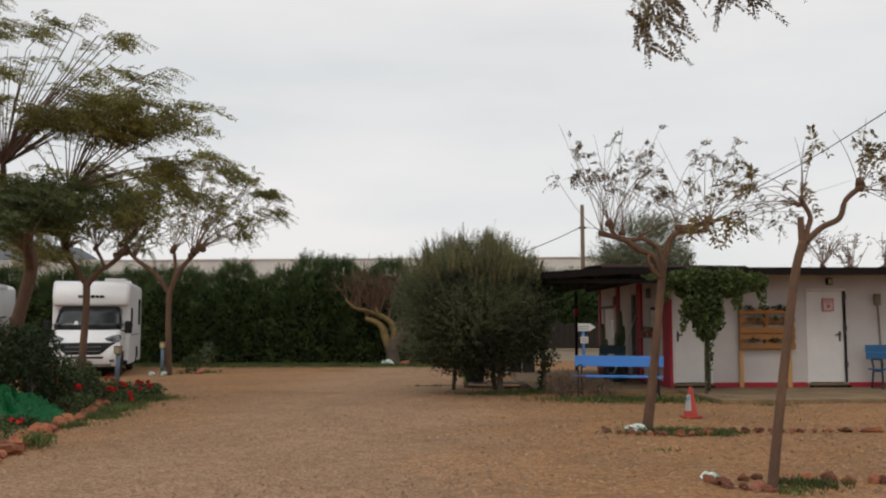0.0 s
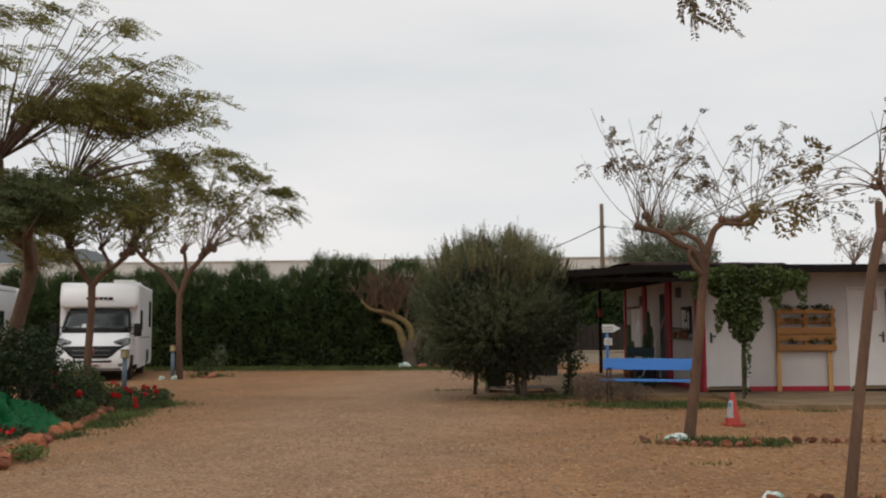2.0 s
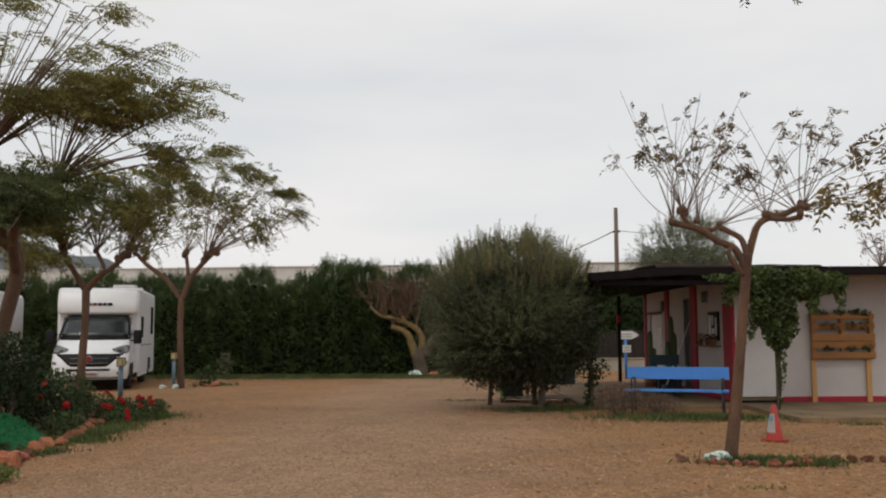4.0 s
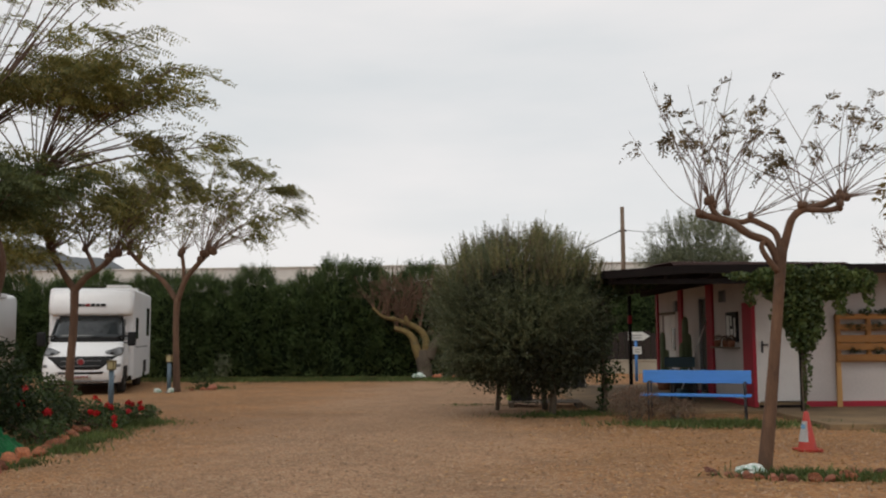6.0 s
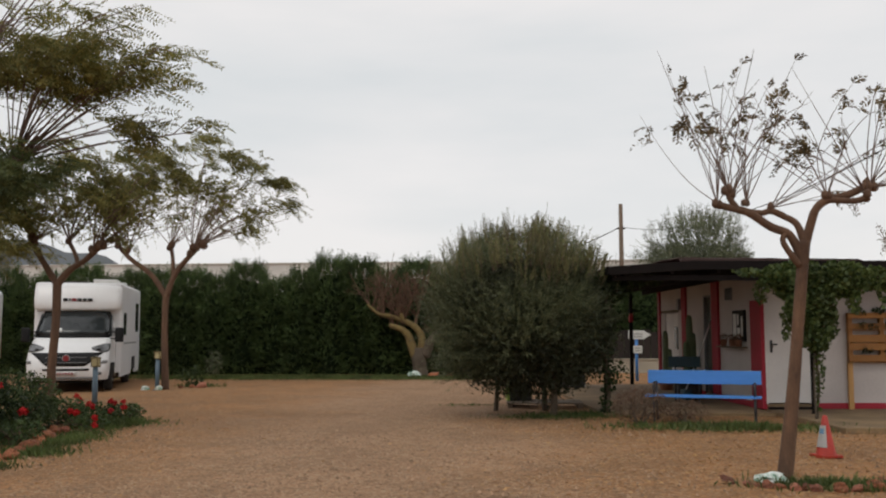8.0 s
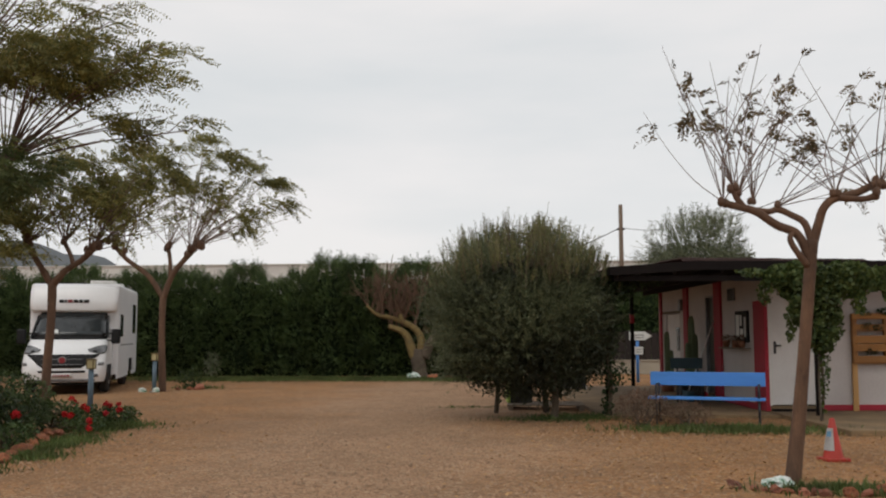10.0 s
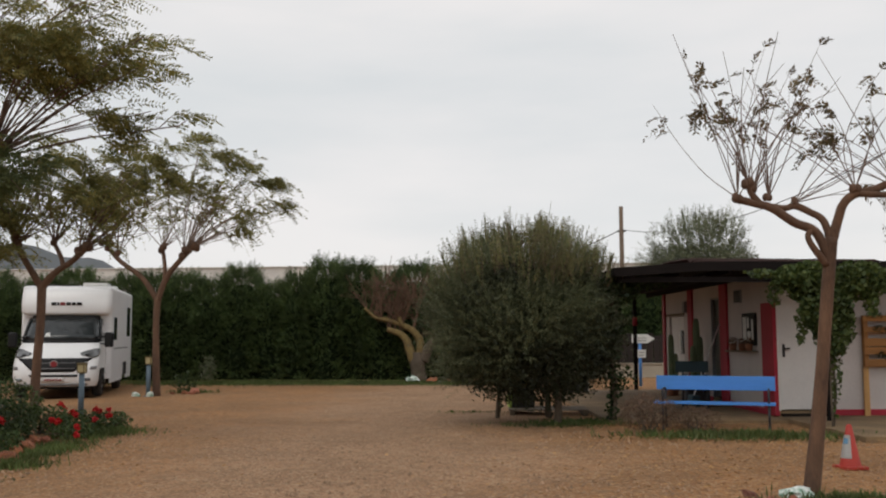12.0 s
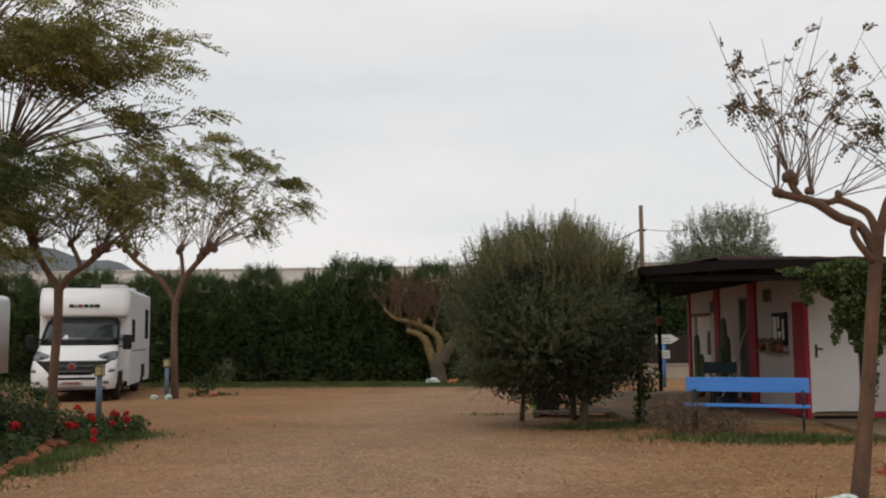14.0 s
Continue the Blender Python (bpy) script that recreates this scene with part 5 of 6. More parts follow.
bench("bright blue slatted bench with curved black iron legs on rough ground", from_to((1.49, 19.72), (3.24, 19.28)), 1.80, M["bench_blue"], 1, 3, (0.60, 0.82))
bench("dark blue slatted bench with black iron legs against the white wall", in_building(4.16, -0.42, 0.07), 1.7, M["bench_navy"], 2, 3, (0.62, 0.94))
bench("dark teal bench standing along the porch wall", in_building(-1.12, 2.43, 0.05, -6), 0.64, M["bench_teal"], 1, 3, (0.68, 0.90))


# ---- climbing vines ----
def vine(name, label, clumps, stems, leaf_m, seed, leaf=0.085, core=None):
    rng = np.random.default_rng(seed)
    ob = thing(name, label, "vine")
    for pts, r in stems:
        wood = ([], [])
        tube(wood, *smooth_line(pts, [r] * len(pts), 5), sides=7)
        put("stem", mesh_of("stem", *wood, M["bark_grey"], True), ob)
    pos = []
    for c, rad, n in clumps:
        p, d = blob(rng, n, c, rad, 0.2)
        pos.append(p)
    p = np.concatenate(pos)
    put("foliage", quads_mesh("foliage", loose_leaves(rng, p, leaf, 0.75), leaf_m), ob)
    return ob


vine("climbing_vine", "leafy green vine hanging from the eave and round a porch post",
     [((3.60, 19.45, 2.36), (0.32, 0.25, 0.20), 900), ((3.95, 19.45, 2.28), (0.55, 0.32, 0.35), 3000), ((4.6, 19.5, 2.3), (0.5, 0.3, 0.32), 2200), ((5.15, 19.6, 2.33), (0.32, 0.22, 0.2), 800),
      ((4.05, 19.3, 1.85), (0.40, 0.3, 0.4), 2400), ((4.1, 19.25, 1.45), (0.28, 0.25, 0.35), 1100), ((3.8, 19.3, 1.7), (0.25, 0.2, 0.25), 260), ((4.14, 19.25, 0.95), (0.10, 0.10, 0.45), 130), ((4.10, 19.25, 0.4), (0.06, 0.07, 0.3), 40), ((4.75, 19.4, 1.95), (0.12, 0.1, 0.25), 140), ((5.3, 19.6, 2.1), (0.10, 0.1, 0.28), 120), ((3.3, 19.4, 2.1), (0.14, 0.1, 0.22), 130), ((4.4, 19.35, 1.6), (0.10, 0.1, 0.28), 110), ((3.65, 19.3, 1.45), (0.07, 0.07, 0.16), 50), ((3.1, 19.45, 2.42), (0.25, 0.2, 0.08), 110)],
     [([(4.08, 19.3, 0.0), (4.12, 19.27, 0.7), (4.06, 19.3, 1.4), (4.0, 19.4, 2.3)], 0.022), ([(4.05, 19.22, 0.0), (4.06, 19.26, 0.8), (4.12, 19.3, 1.6)], 0.016)], M["leaf_vine"], 91, 0.075)
vine("climbing_vine", "dark straggling vine climbing the corner post of the porch",
     [((0.86, 20.3, 1.5), (0.20, 0.2, 0.6), 420), ((0.88, 20.3, 0.7), (0.18, 0.18, 0.35), 260), ((0.95, 20.25, 2.25), (0.42, 0.3, 0.28), 620), ((0.82, 20.3, 0.2), (0.12, 0.12, 0.2), 80), ((1.1, 20.2, 0.75), (0.15, 0.12, 0.2), 60), ((1.5, 20.3, 2.35), (0.4, 0.25, 0.14), 220)],
     [([(0.84, 20.32, -0.02), (0.90, 20.28, 0.6), (0.82, 20.3, 1.4), (0.9, 20.3, 2.4)], 0.035), ([(0.90, 20.36, -0.02), (0.84, 20.3, 0.9), (0.93, 20.3, 1.9)], 0.022)], M["leaf_vine_dark"], 92, 0.07)


# ---- on the white walls ----
def pallet_planter():
    rng = np.random.default_rng(3)
    p = thing("pallet_planter", "orange-stained pallet planter with dark potted plants on the white wall", "planter", B @ Matrix.Translation((-0.05, 0, 0.0)))
    for z0, z1, y in ((1.69, 1.79, -0.14), (1.50, 1.60, -0.14), (1.26, 1.40, -0.14), (1.12, 1.245, -0.14), (0.92, 1.04, -0.14)):
        part("slat", boxes((1.53, 2.77, y, y + 0.025, z0, z1), bevel=0.005), M["pallet_wood"], p)
    for u in (1.54, 2.11, 2.68):
        part("upright", boxes((u, u + 0.08, -0.112, -0.03, 0.92, 1.79), bevel=0.005), M["pallet_wood"], p)
    for z in (1.47, 1.23, 0.90):
        part("shelf", boxes((1.54, 2.76, -0.11, -0.012, z, z + 0.018)), M["pallet_wood"], p)
    for u in (1.575, 2.655):
        part("leg", boxes((u - 0.045, u + 0.045, -0.075, -0.03, 0.07, 0.895), bevel=0.006), M["batten_wood"], p, "pale wooden batten")
    spots = [(1.75, 1.80), (2.1, 1.82), (2.4, 1.82), (2.6, 1.80), (1.8, 1.56), (2.0, 1.55), (2.3, 1.56), (2.55, 1.55), (1.85, 1.12), (2.3, 1.12), (2.6, 1.14)]
    for u, z in spots:
        q, d = blob(rng, 70, (u, -0.13, z), (0.13, 0.07, 0.075), 0.0)
        put("potted_plant", quads_mesh("potted_plant", loose_leaves(rng, q, 0.055, 0.6), M["leaf_vine_dark"]), p, "small dark leafy plant")


pallet_planter()
notice = thing("door_notice", "white notice with red border and red figure on the door", "notice", in_building(3.40, -0.012, 1.75))
part("board", boxes((0, 0.25, -0.012, 0.0, 0, 0.28), bevel=0.003), M["notice_paper"], notice)
part("border", boxes((0.0, 0.25, -0.016, -0.013, 0.25, 0.28), (0.0, 0.25, -0.016, -0.013, 0.0, 0.02), (0.0, 0.02, -0.016, -0.013, 0.02, 0.25), (0.23, 0.25, -0.016, -0.013, 0.02, 0.25)), M["notice_red"], notice)
for k, (x0, x1, z0, z1) in enumerate(((0.05, 0.20, 0.205, 0.225), (0.05, 0.20, 0.17, 0.185), (0.09, 0.17, 0.07, 0.14))):
    part("print_bar", boxes((x0, x1, -0.015, -0.0125, z0, z1)), M["notice_red"], notice)
lamp = thing("wall_lamp", "small dark wall lamp over the door", "lamp", in_building(3.54, -0.002, 2.35))
part("bracket", boxes((-0.03, 0.03, -0.03, 0.0, 0.02, 0.10), bevel=0.005), M["iron"], lamp)
part("housing", boxes((-0.06, 0.06, -0.12, -0.03, -0.02, 0.13), bevel=0.012), M["dark_steel"], lamp)
part("glass", boxes((-0.04, 0.04, -0.125, -0.121, 0.0, 0.10)), M["lamp_glass"], lamp)


def paddle():
    p = thing("wooden_paddle", "long grey wooden paddle leaning upright against the wall", "paddle", in_building(4.60, -0.10, 0.07))
    wood = ([], [])
    tube(wood, [(0, -0.12, 0.0), (0, -0.06, 1.0), (0, -0.01, 1.85)], [0.022, 0.022, 0.024], 8)
    put("shaft", mesh_of("shaft", *wood, M["old_wood"], True), p)
    part("blade", boxes((-0.075, 0.075, -0.025, 0.005, 1.80, 2.06), bevel=0.012), M["old_wood"], p)


paddle()
board = thing("picture_frame", "dark framed notice board with white sheets on the porch wall", "notice board", in_building(-0.003, 0.90, 1.27, -90))
part("frame_body", boxes((-0.70, 0.0, -0.045, 0.0, 0.0, 0.60), bevel=0.008), M["van_black"], board)
for x0, x1, z0, z1 in ((-0.64, -0.45, 0.08, 0.53), (-0.40, -0.30, 0.32, 0.52), (-0.40, -0.22, 0.06, 0.26), (-0.16, -0.07, 0.10, 0.48)):
    part("sheet", boxes((x0, x1, -0.05, -0.0455, z0, z1)), M["white_plastic"], board, "white sheet")


def wall_shelf():
    rng = np.random.default_rng(6)
    s = thing("flower_shelf", "small wooden wall shelf with pots of dry plants", "shelf", B)
    part("plank", boxes((-0.22, -0.003, 0.86, 2.15, 1.14, 1.17), bevel=0.005), M["old_wood"], s)
    for v in (1.05, 1.42, 1.98):
        bm = bmesh.new()
        bmesh.ops.create_cone(bm, cap_ends=True, segments=14, radius1=0.055, radius2=0.075, depth=0.13, matrix=Matrix.Translation((-0.11, v, 1.236)))
        part("pot", bm, M["terracotta"], s, "clay pot", True)
        q, d = blob(rng, 60, (-0.11, v, 1.34), (0.09, 0.10, 0.08), 0)
        put("plant", quads_mesh("plant", loose_leaves(rng, q, 0.06, 0.4), M["dry_twig"]), s)


wall_shelf()


def cactus(m, columns, label):
    c = thing("potted_cactus", label, "cactus", m)
    bm = bmesh.new()
    bmesh.ops.create_cone(bm, cap_ends=True, segments=18, radius1=0.14, radius2=0.19, depth=0.32, matrix=Matrix.Translation((0, 0, 0.16)))
    part("pot", bm, M["terracotta"], c, "clay pot", True)
    for x, y, h, r in columns:
        bm = bmesh.new()
        rings = []
        for f in (0.0, 0.2, 0.4, 0.6, 0.8, 0.93, 0.985):
            w = r * (1 if f < 0.85 else 0.85 if f < 0.95 else 0.45)
            rings.append([bm.verts.new((x + w * (1 if k % 2 else 0.78) * math.cos(math.pi * k / 9), y + w * (1 if k % 2 else 0.78) * math.sin(math.pi * k / 9), 0.30 + f * h)) for k in range(18)])
        for a, b in zip(rings, rings[1:]):
            for k in range(18):
                bm.faces.new((a[k], a[(k + 1) % 18], b[(k + 1) % 18], b[k]))
        bm.faces.new(rings[-1])
        part("column", bm, M["cactus"], c, "ribbed green cactus column")


cactus(in_building(-0.24, 4.05, 0.05), ((0.0, 0.0, 1.5, 0.075), (0.10, 0.05, 1.1, 0.06), (-0.10, -0.04, 0.9, 0.06)), "tall columnar cactus in a clay pot by the porch wall")
cactus(in_building(-0.30, 6.0, 0.05), ((0.0, 0.0, 1.15, 0.07), (0.09, -0.05, 0.7, 0.055)), "short columnar cactus in a clay pot by the porch wall")


def broom():
    b = thing("broom", "pale long-handled broom leaning on the porch wall", "broom", B)
    wood = ([], [])
    tube(wood, [(-0.72, 2.62, 0.27), (-0.06, 2.96, 1.70)], [0.016, 0.016], 7)
    put("handle", mesh_of("handle", *wood, M["white_plastic"], True), b)
    part("head", boxes((-0.80, -0.65, 2.42, 2.80, 0.055, 0.27), bevel=0.03), M["bench_teal"], b, "teal bristle head")


broom()
crate = thing("storage_crate", "black plastic crate on the porch floor", "crate", in_building(-0.50, 3.3, 0.05))
part("box_body", boxes((-0.25, 0.25, -0.18, 0.18, 0.0, 0.34), bevel=0.015), M["black_plastic"], crate)
part("lid", boxes((-0.26, 0.26, -0.19, 0.19, 0.342, 0.375), bevel=0.01), M["bench_teal"], crate, "dark teal lid")


# ---- lamps, cone, bags ----
def bollard(x, y, label):
    b = thing("bollard_lamp", label, "garden lamp", Matrix.Translation((x, y, -0.02)), group="bollard lamps")
    bm = bmesh.new()
    bmesh.ops.create_cone(bm, cap_ends=True, segments=16, radius1=0.054, radius2=0.052, depth=0.80, matrix=Matrix.Translation((0, 0, 0.40)))
    part("post", bm, M["lamp_post"], b, "blue-grey post", True)
    part("base_plate", boxes((-0.09, 0.09, -0.09, 0.09, 0.0, 0.025), bevel=0.005), M["lamp_post"], b)
    part("head_base", boxes((-0.072, 0.072, -0.072, 0.072, 0.802, 0.825), bevel=0.008), M["lamp_head"], b, "bronze tray")
    part("head_cap", boxes((-0.076, 0.076, -0.076, 0.076, 0.972, 1.0), bevel=0.008), M["lamp_head"], b, "bronze cap")
    part("glass", boxes((-0.058, 0.058, -0.058, 0.058, 0.826, 0.971), bevel=0.01), M["lamp_glass"], b, "yellowed glass")
    for sx in (-1, 1):
        for sy in (-1, 1):
            part("corner_bar", boxes((sx * 0.063 - 0.007, sx * 0.063 + 0.007, sy * 0.063 - 0.007, sy * 0.063 + 0.007, 0.826, 0.971)), M["lamp_head"], b)


bollard(-9.02, 21.5, "blue-grey bollard lamp with bronze head among red flowers")
bollard(-10.06, 27.05, "blue-grey bollard lamp with bronze head beside a tree trunk")


def traffic_cone():
    c = thing("traffic_cone", "orange-red traffic cone with a white printed sleeve on gravel", "traffic cone", Matrix.Translation((2.99, 15.2, -0.01)) @ Matrix.Rotation(0.3, 4, "Z"))
    part("base", boxes((-0.135, 0.135, -0.135, 0.135, 0.0, 0.035), bevel=0.012), M["cone_orange"], c)
    bm = bmesh.new()
    prof = [(0.115, 0.036), (0.105, 0.07), (0.03, 0.47), (0.018, 0.485)]
    rings = [[bm.verts.new((r * math.cos(math.pi * k / 12), r * math.sin(math.pi * k / 12), z)) for k in range(24)] for r, z in prof]
    for a, b in zip(rings, rings[1:]):
        for k in range(24):
            bm.faces.new((a[k], a[(k + 1) % 24], b[(k + 1) % 24], b[k]))
    bm.faces.new(rings[-1])
    part("cone_body", bm, M["cone_orange"], c, "", True)
    bm = bmesh.new()
    rows = []
    for f in (0.0, 0.5, 1.0):
        z = 0.12 + 0.25 * f
        r = 0.105 - (z - 0.07) * 0.1875 + 0.005
        rows.append([bm.verts.new((r * math.cos(a), r * math.sin(a), z)) for a in np.linspace(math.pi * 0.80, math.pi * 1.36, 12)])
    for a, b in zip(rows, rows[1:]):
        for k in range(11):
            bm.faces.new((a[k], a[k + 1], b[k + 1], b[k]))
    bmesh.ops.solidify(bm, geom=bm.faces[:], thickness=0.003)
    sl = part("sleeve", bm, M["white_plastic"], c, "white printed sheet")
    bm = bmesh.new()
    rows = []
    for z in (0.275, 0.335):
        r = 0.105 - (z - 0.07) * 0.1875 + 0.0105
        rows.append([bm.verts.new((r * math.cos(a), r * math.sin(a), z)) for a in np.linspace(math.pi * 0.98, math.pi * 1.24, 8)])
    for k in range(7):
        bm.faces.new((rows[0][k], rows[0][k + 1], rows[1][k + 1], rows[1][k]))
    part("print_bar", bm, M["blue_print"], sl, "pale blue print")


traffic_cone()


def lump(name, label, category, x, y, size, seed, group="", z=0.0):
    """A crumpled bag or rough stone: a displaced, faceted ball."""
    ob = thing(name, label, category, Matrix.Translation((x, y, z)), group)
    bm = bmesh.new()
    bmesh.ops.create_icosphere(bm, subdivisions=3, radius=1.0)
    for v in bm.verts:
        k = 1 + 0.34 * noise.noise(v.co * 1.7 + Vector((seed, 0, 0))) + 0.30 * noise.noise(v.co * 4.5 + Vector((0, seed, 0)))
        v.co = Vector((v.co.x * size[0] * k, v.co.y * size[1] * k, max(-0.02, (v.co.z * k + 0.35) * size[2])))
    part("sack", bm, M["bag"], ob)
    return ob


lump("plastic_bag", "crumpled white and green plastic bag by the tree foot", "bag", 1.86, 13.15, (0.16, 0.12, 0.075), 3, "bags")
lump("plastic_bag", "crumpled white and green plastic bag by the stones", "bag", 2.03, 9.25, (0.085, 0.07, 0.05), 5, "bags")
lump("plastic_bag", "small white and green bag under the bare tree", "bag", -4.32, 34.2, (0.20, 0.15, 0.14), 7, "bags")
lump("plastic_bag", "small white bag at the foot of a bollard lamp", "bag", -10.33, 26.95, (0.10, 0.07, 0.08), 9, "bags")
lump("plastic_bag", "small white bag at the foot of a bollard lamp", "bag", -9.98, 26.98, (0.08, 0.06, 0.09), 10, "bags")


# ---- stones ----
def stone_mesh(seed, material):
    bm = bmesh.new()
    bmesh.ops.create_icosphere(bm, subdivisions=2, radius=1.0)
    for v in bm.verts:
        k = 1 + 0.65 * noise.noise(v.co * 1.2 + Vector((seed * 3.1, 0, 0))) + 0.30 * noise.noise(v.co * 2.6 + Vector((0, seed, 0)))
        v.co = v.co * k
    me = bpy.data.meshes.new("stone")
    bm.to_mesh(me)
    bm.free()
    me.materials.append(material)
    return me


STONES = [stone_mesh(k, M["stone_red"] if k % 3 else M["stone_grey"]) for k in range(6)]


def edging(label, pts, spacing, size, seed):
    """A row of rough stones along pts."""
    rng = random.Random(seed)
    row = thing("stone_edging", label, "stone edging")
    for a, b in zip(pts, pts[1:]):
        d = math.dist(a, b)
        n = max(1, int(d / spacing))
        for k in range(n):
            f = (k + rng.uniform(-0.3, 0.3)) / n
            s = size * rng.uniform(0.55, 1.35)
            ob = put("stone", rng.choice(STONES), row)
            ob.location = (a[0] + (b[0] - a[0]) * f + rng.uniform(-0.05, 0.05), a[1] + (b[1] - a[1]) * f + rng.uniform(-0.06, 0.06), s * 0.22)
            ob.rotation_euler = (rng.uniform(-0.4, 0.4), rng.uniform(-0.4, 0.4), rng.uniform(0, 6.28))
            ob.scale = (s, s * rng.uniform(0.6, 0.9), s * rng.uniform(0.45, 0.75))


edging("ring of small reddish stones round the young tree", [(1.50, 13.15), (1.75, 12.85), (2.2, 12.72), (2.75, 12.85), (2.95, 13.2)], 0.11, 0.07, 1)
edging("row of small reddish stones across the gravel", [(2.95, 13.2), (4.0, 13.3), (5.4, 13.45), (7.5, 13.7)], 0.085, 0.055, 2)
edging("ring of rough reddish stones round the leaning tree", [(1.98, 9.12), (2.12, 8.80), (2.42, 8.60), (2.62, 8.62)], 0.12, 0.07, 3)
edging("row of rough reddish stones beside the leaning tree", [(2.05, 9.18), (2.3, 9.28), (2.95, 9.22), (3.5, 9.2), (4.6, 9.3)], 0.14, 0.08, 4)
edging("border of large orange-red rocks along the flower bed", [(-5.2, 9.2), (-5.6, 10.5), (-5.95, 11.7), (-6.25, 12.8)], 0.22, 0.135, 5)
edging("border of large orange-red rocks along the flower bed", [(-6.25, 12.8), (-6.5, 14.0), (-6.75, 15.2), (-7.3, 16.8), (-7.6, 18.0)], 0.34, 0.11, 6)
edging("low reddish stones at the foot of the hedge", [(-9.75, 28.0), (-9.1, 28.4)], 0.22, 0.11, 7)
edging("low reddish stones under the bare tree", [(-3.6, 34.0), (-2.6, 34.1), (-1.4, 34.0)], 0.4, 0.17, 8)


# ---- flower bed ----
def shrub(name, label, clumps, leaf_m, leaf, seed, slim=0.55, flowers=(), stems=True, category="shrub", petal=0.05):
    rng = np.random.default_rng(seed)
    ob = thing(name, label, category)
    pos = [blob(rng, n, c, r, 0.25)[0] for c, r, n in clumps]
    p = np.concatenate(pos)
    p = p[p[:, 2] > 0.01]
    put("foliage", quads_mesh("foliage", loose_leaves(rng, p, leaf, slim), leaf_m), ob)
    if stems:
        wood = ([], [])
        for c, r, n in clumps:
            for _ in range(7):
                q = Vector(c) + Vector(rng.normal(size=3) * np.array(r) * 0.45)
                tube(wood, [(c[0] + rng.normal() * 0.08, c[1] + rng.normal() * 0.08, -0.02), (Vector((c[0], c[1], 0)).lerp(q, 0.5)) + Vector(rng.normal(size=3) * 0.05), q], [0.018, 0.013, 0.006], 4)
        tagged(put("branchwork", mesh_of("branchwork", *wood, M["bark_grey"]), ob), kind="stuff")
    for f in flowers:
        q, d = blob(rng, 42, f, (petal, petal, petal * 0.85), 0.4)
        put("flower", quads_mesh("flower", loose_leaves(rng, q, petal * 0.95, 0.9), M["petal"]), ob, "red flower head")
    return ob


shrub("evergreen_shrub", "large dark evergreen shrub in the flower bed", [((-8.7, 15.2, 0.9), (0.85, 0.7, 0.85), 4200), ((-7.85, 15.3, 1.02), (0.50, 0.5, 0.50), 1700), ((-8.0, 15.7, 0.55), (0.6, 0.6, 0.45), 1500), ((-9.4, 15.4, 1.2), (0.9, 0.8, 0.9), 3200), ((-9.6, 16.6, 0.8), (0.8, 0.8, 0.7), 1800)], M["leaf_shrub"], 0.075, 101)
shrub("evergreen_shrub", "dark evergreen shrub behind the green sheet", [((-8.6, 14.6, 0.3), (0.5, 0.4, 0.3), 600), ((-7.0, 13.2, 0.08), (0.6, 0.3, 0.10), 420)], M["leaf_shrub"], 0.07, 102)
shrub("rose_bush", "green bush with a few red blooms in the flower bed", [((-7.75, 16.4, 0.32), (0.62, 0.6, 0.36), 2600), ((-8.5, 17.6, 0.45), (0.8, 0.7, 0.46), 3000), ((-7.2, 15.6, 0.16), (0.35, 0.4, 0.18), 500), ((-8.0, 18.2, 0.22), (0.5, 0.5, 0.22), 900)], M["leaf_rose"], 0.065, 103,
      flowers=((-7.30, 15.9, 0.40), (-7.75, 16.0, 0.50), (-8.3, 17.0, 0.66)), petal=0.06)
shrub("geranium_bush", "low geranium with bright red flower heads by the lamp", [((-7.68, 18.7, 0.14), (0.45, 0.5, 0.18), 900), ((-7.23, 18.9, 0.13), (0.35, 0.4, 0.16), 700), ((-7.18, 17.6, 0.10), (0.35, 0.45, 0.13), 500)], M["leaf_rose"], 0.06, 104,
      flowers=((-8.29, 19.33, 0.36), (-7.93, 18.76, 0.34), (-7.59, 18.38, 0.31), (-7.40, 18.11, 0.29), (-7.45, 17.5, 0.26), (-7.32, 17.42, 0.25), (-6.91, 17.21, 0.2), (-6.73, 16.82, 0.13), (-7.48, 18.94, 0.31), (-7.33, 18.72, 0.3), (-7.17, 18.26, 0.21), (-7.27, 18.95, 0.3), (-7.05, 18.48, 0.25)), petal=0.047)
shrub("geranium_bush", "low geranium with red flowers behind the rocks", [((-6.1, 11.2, 0.14), (0.35, 0.45, 0.15), 420), ((-6.6, 11.9, 0.16), (0.35, 0.4, 0.16), 420)], M["leaf_rose"], 0.05, 105, flowers=((-5.98, 11.35, 0.30), (-6.08, 11.7, 0.24), (-6.2, 12.0, 0.24)), petal=0.03)
shrub("weed_clump", "low yellow-green weed among the rocks", [((-5.55, 11.2, 0.08), (0.22, 0.25, 0.10), 420)], M["grass"], 0.05, 106, stems=False, category="weed")
shrub("dry_bush", "leafless brown dry bush beside the blue bench", [((1.25, 18.95, 0.30), (0.45, 0.35, 0.30), 1500), ((1.95, 18.95, 0.20), (0.42, 0.3, 0.20), 900)], M["dry_twig"], 0.07, 107, 0.18)
shrub("agave", "small green clump of broad leaves before the hedge", [((-9.85, 29.0, 0.25), (0.38, 0.3, 0.30), 280)], M["leaf_rose"], 0.16, 108, 0.22, stems=False)
shrub("agave", "small pale spiky plant before the hedge", [((-11.2, 34.6, 0.42), (0.30, 0.3, 0.42), 170)], M["leaf_far"], 0.25, 109, 0.12, stems=False)


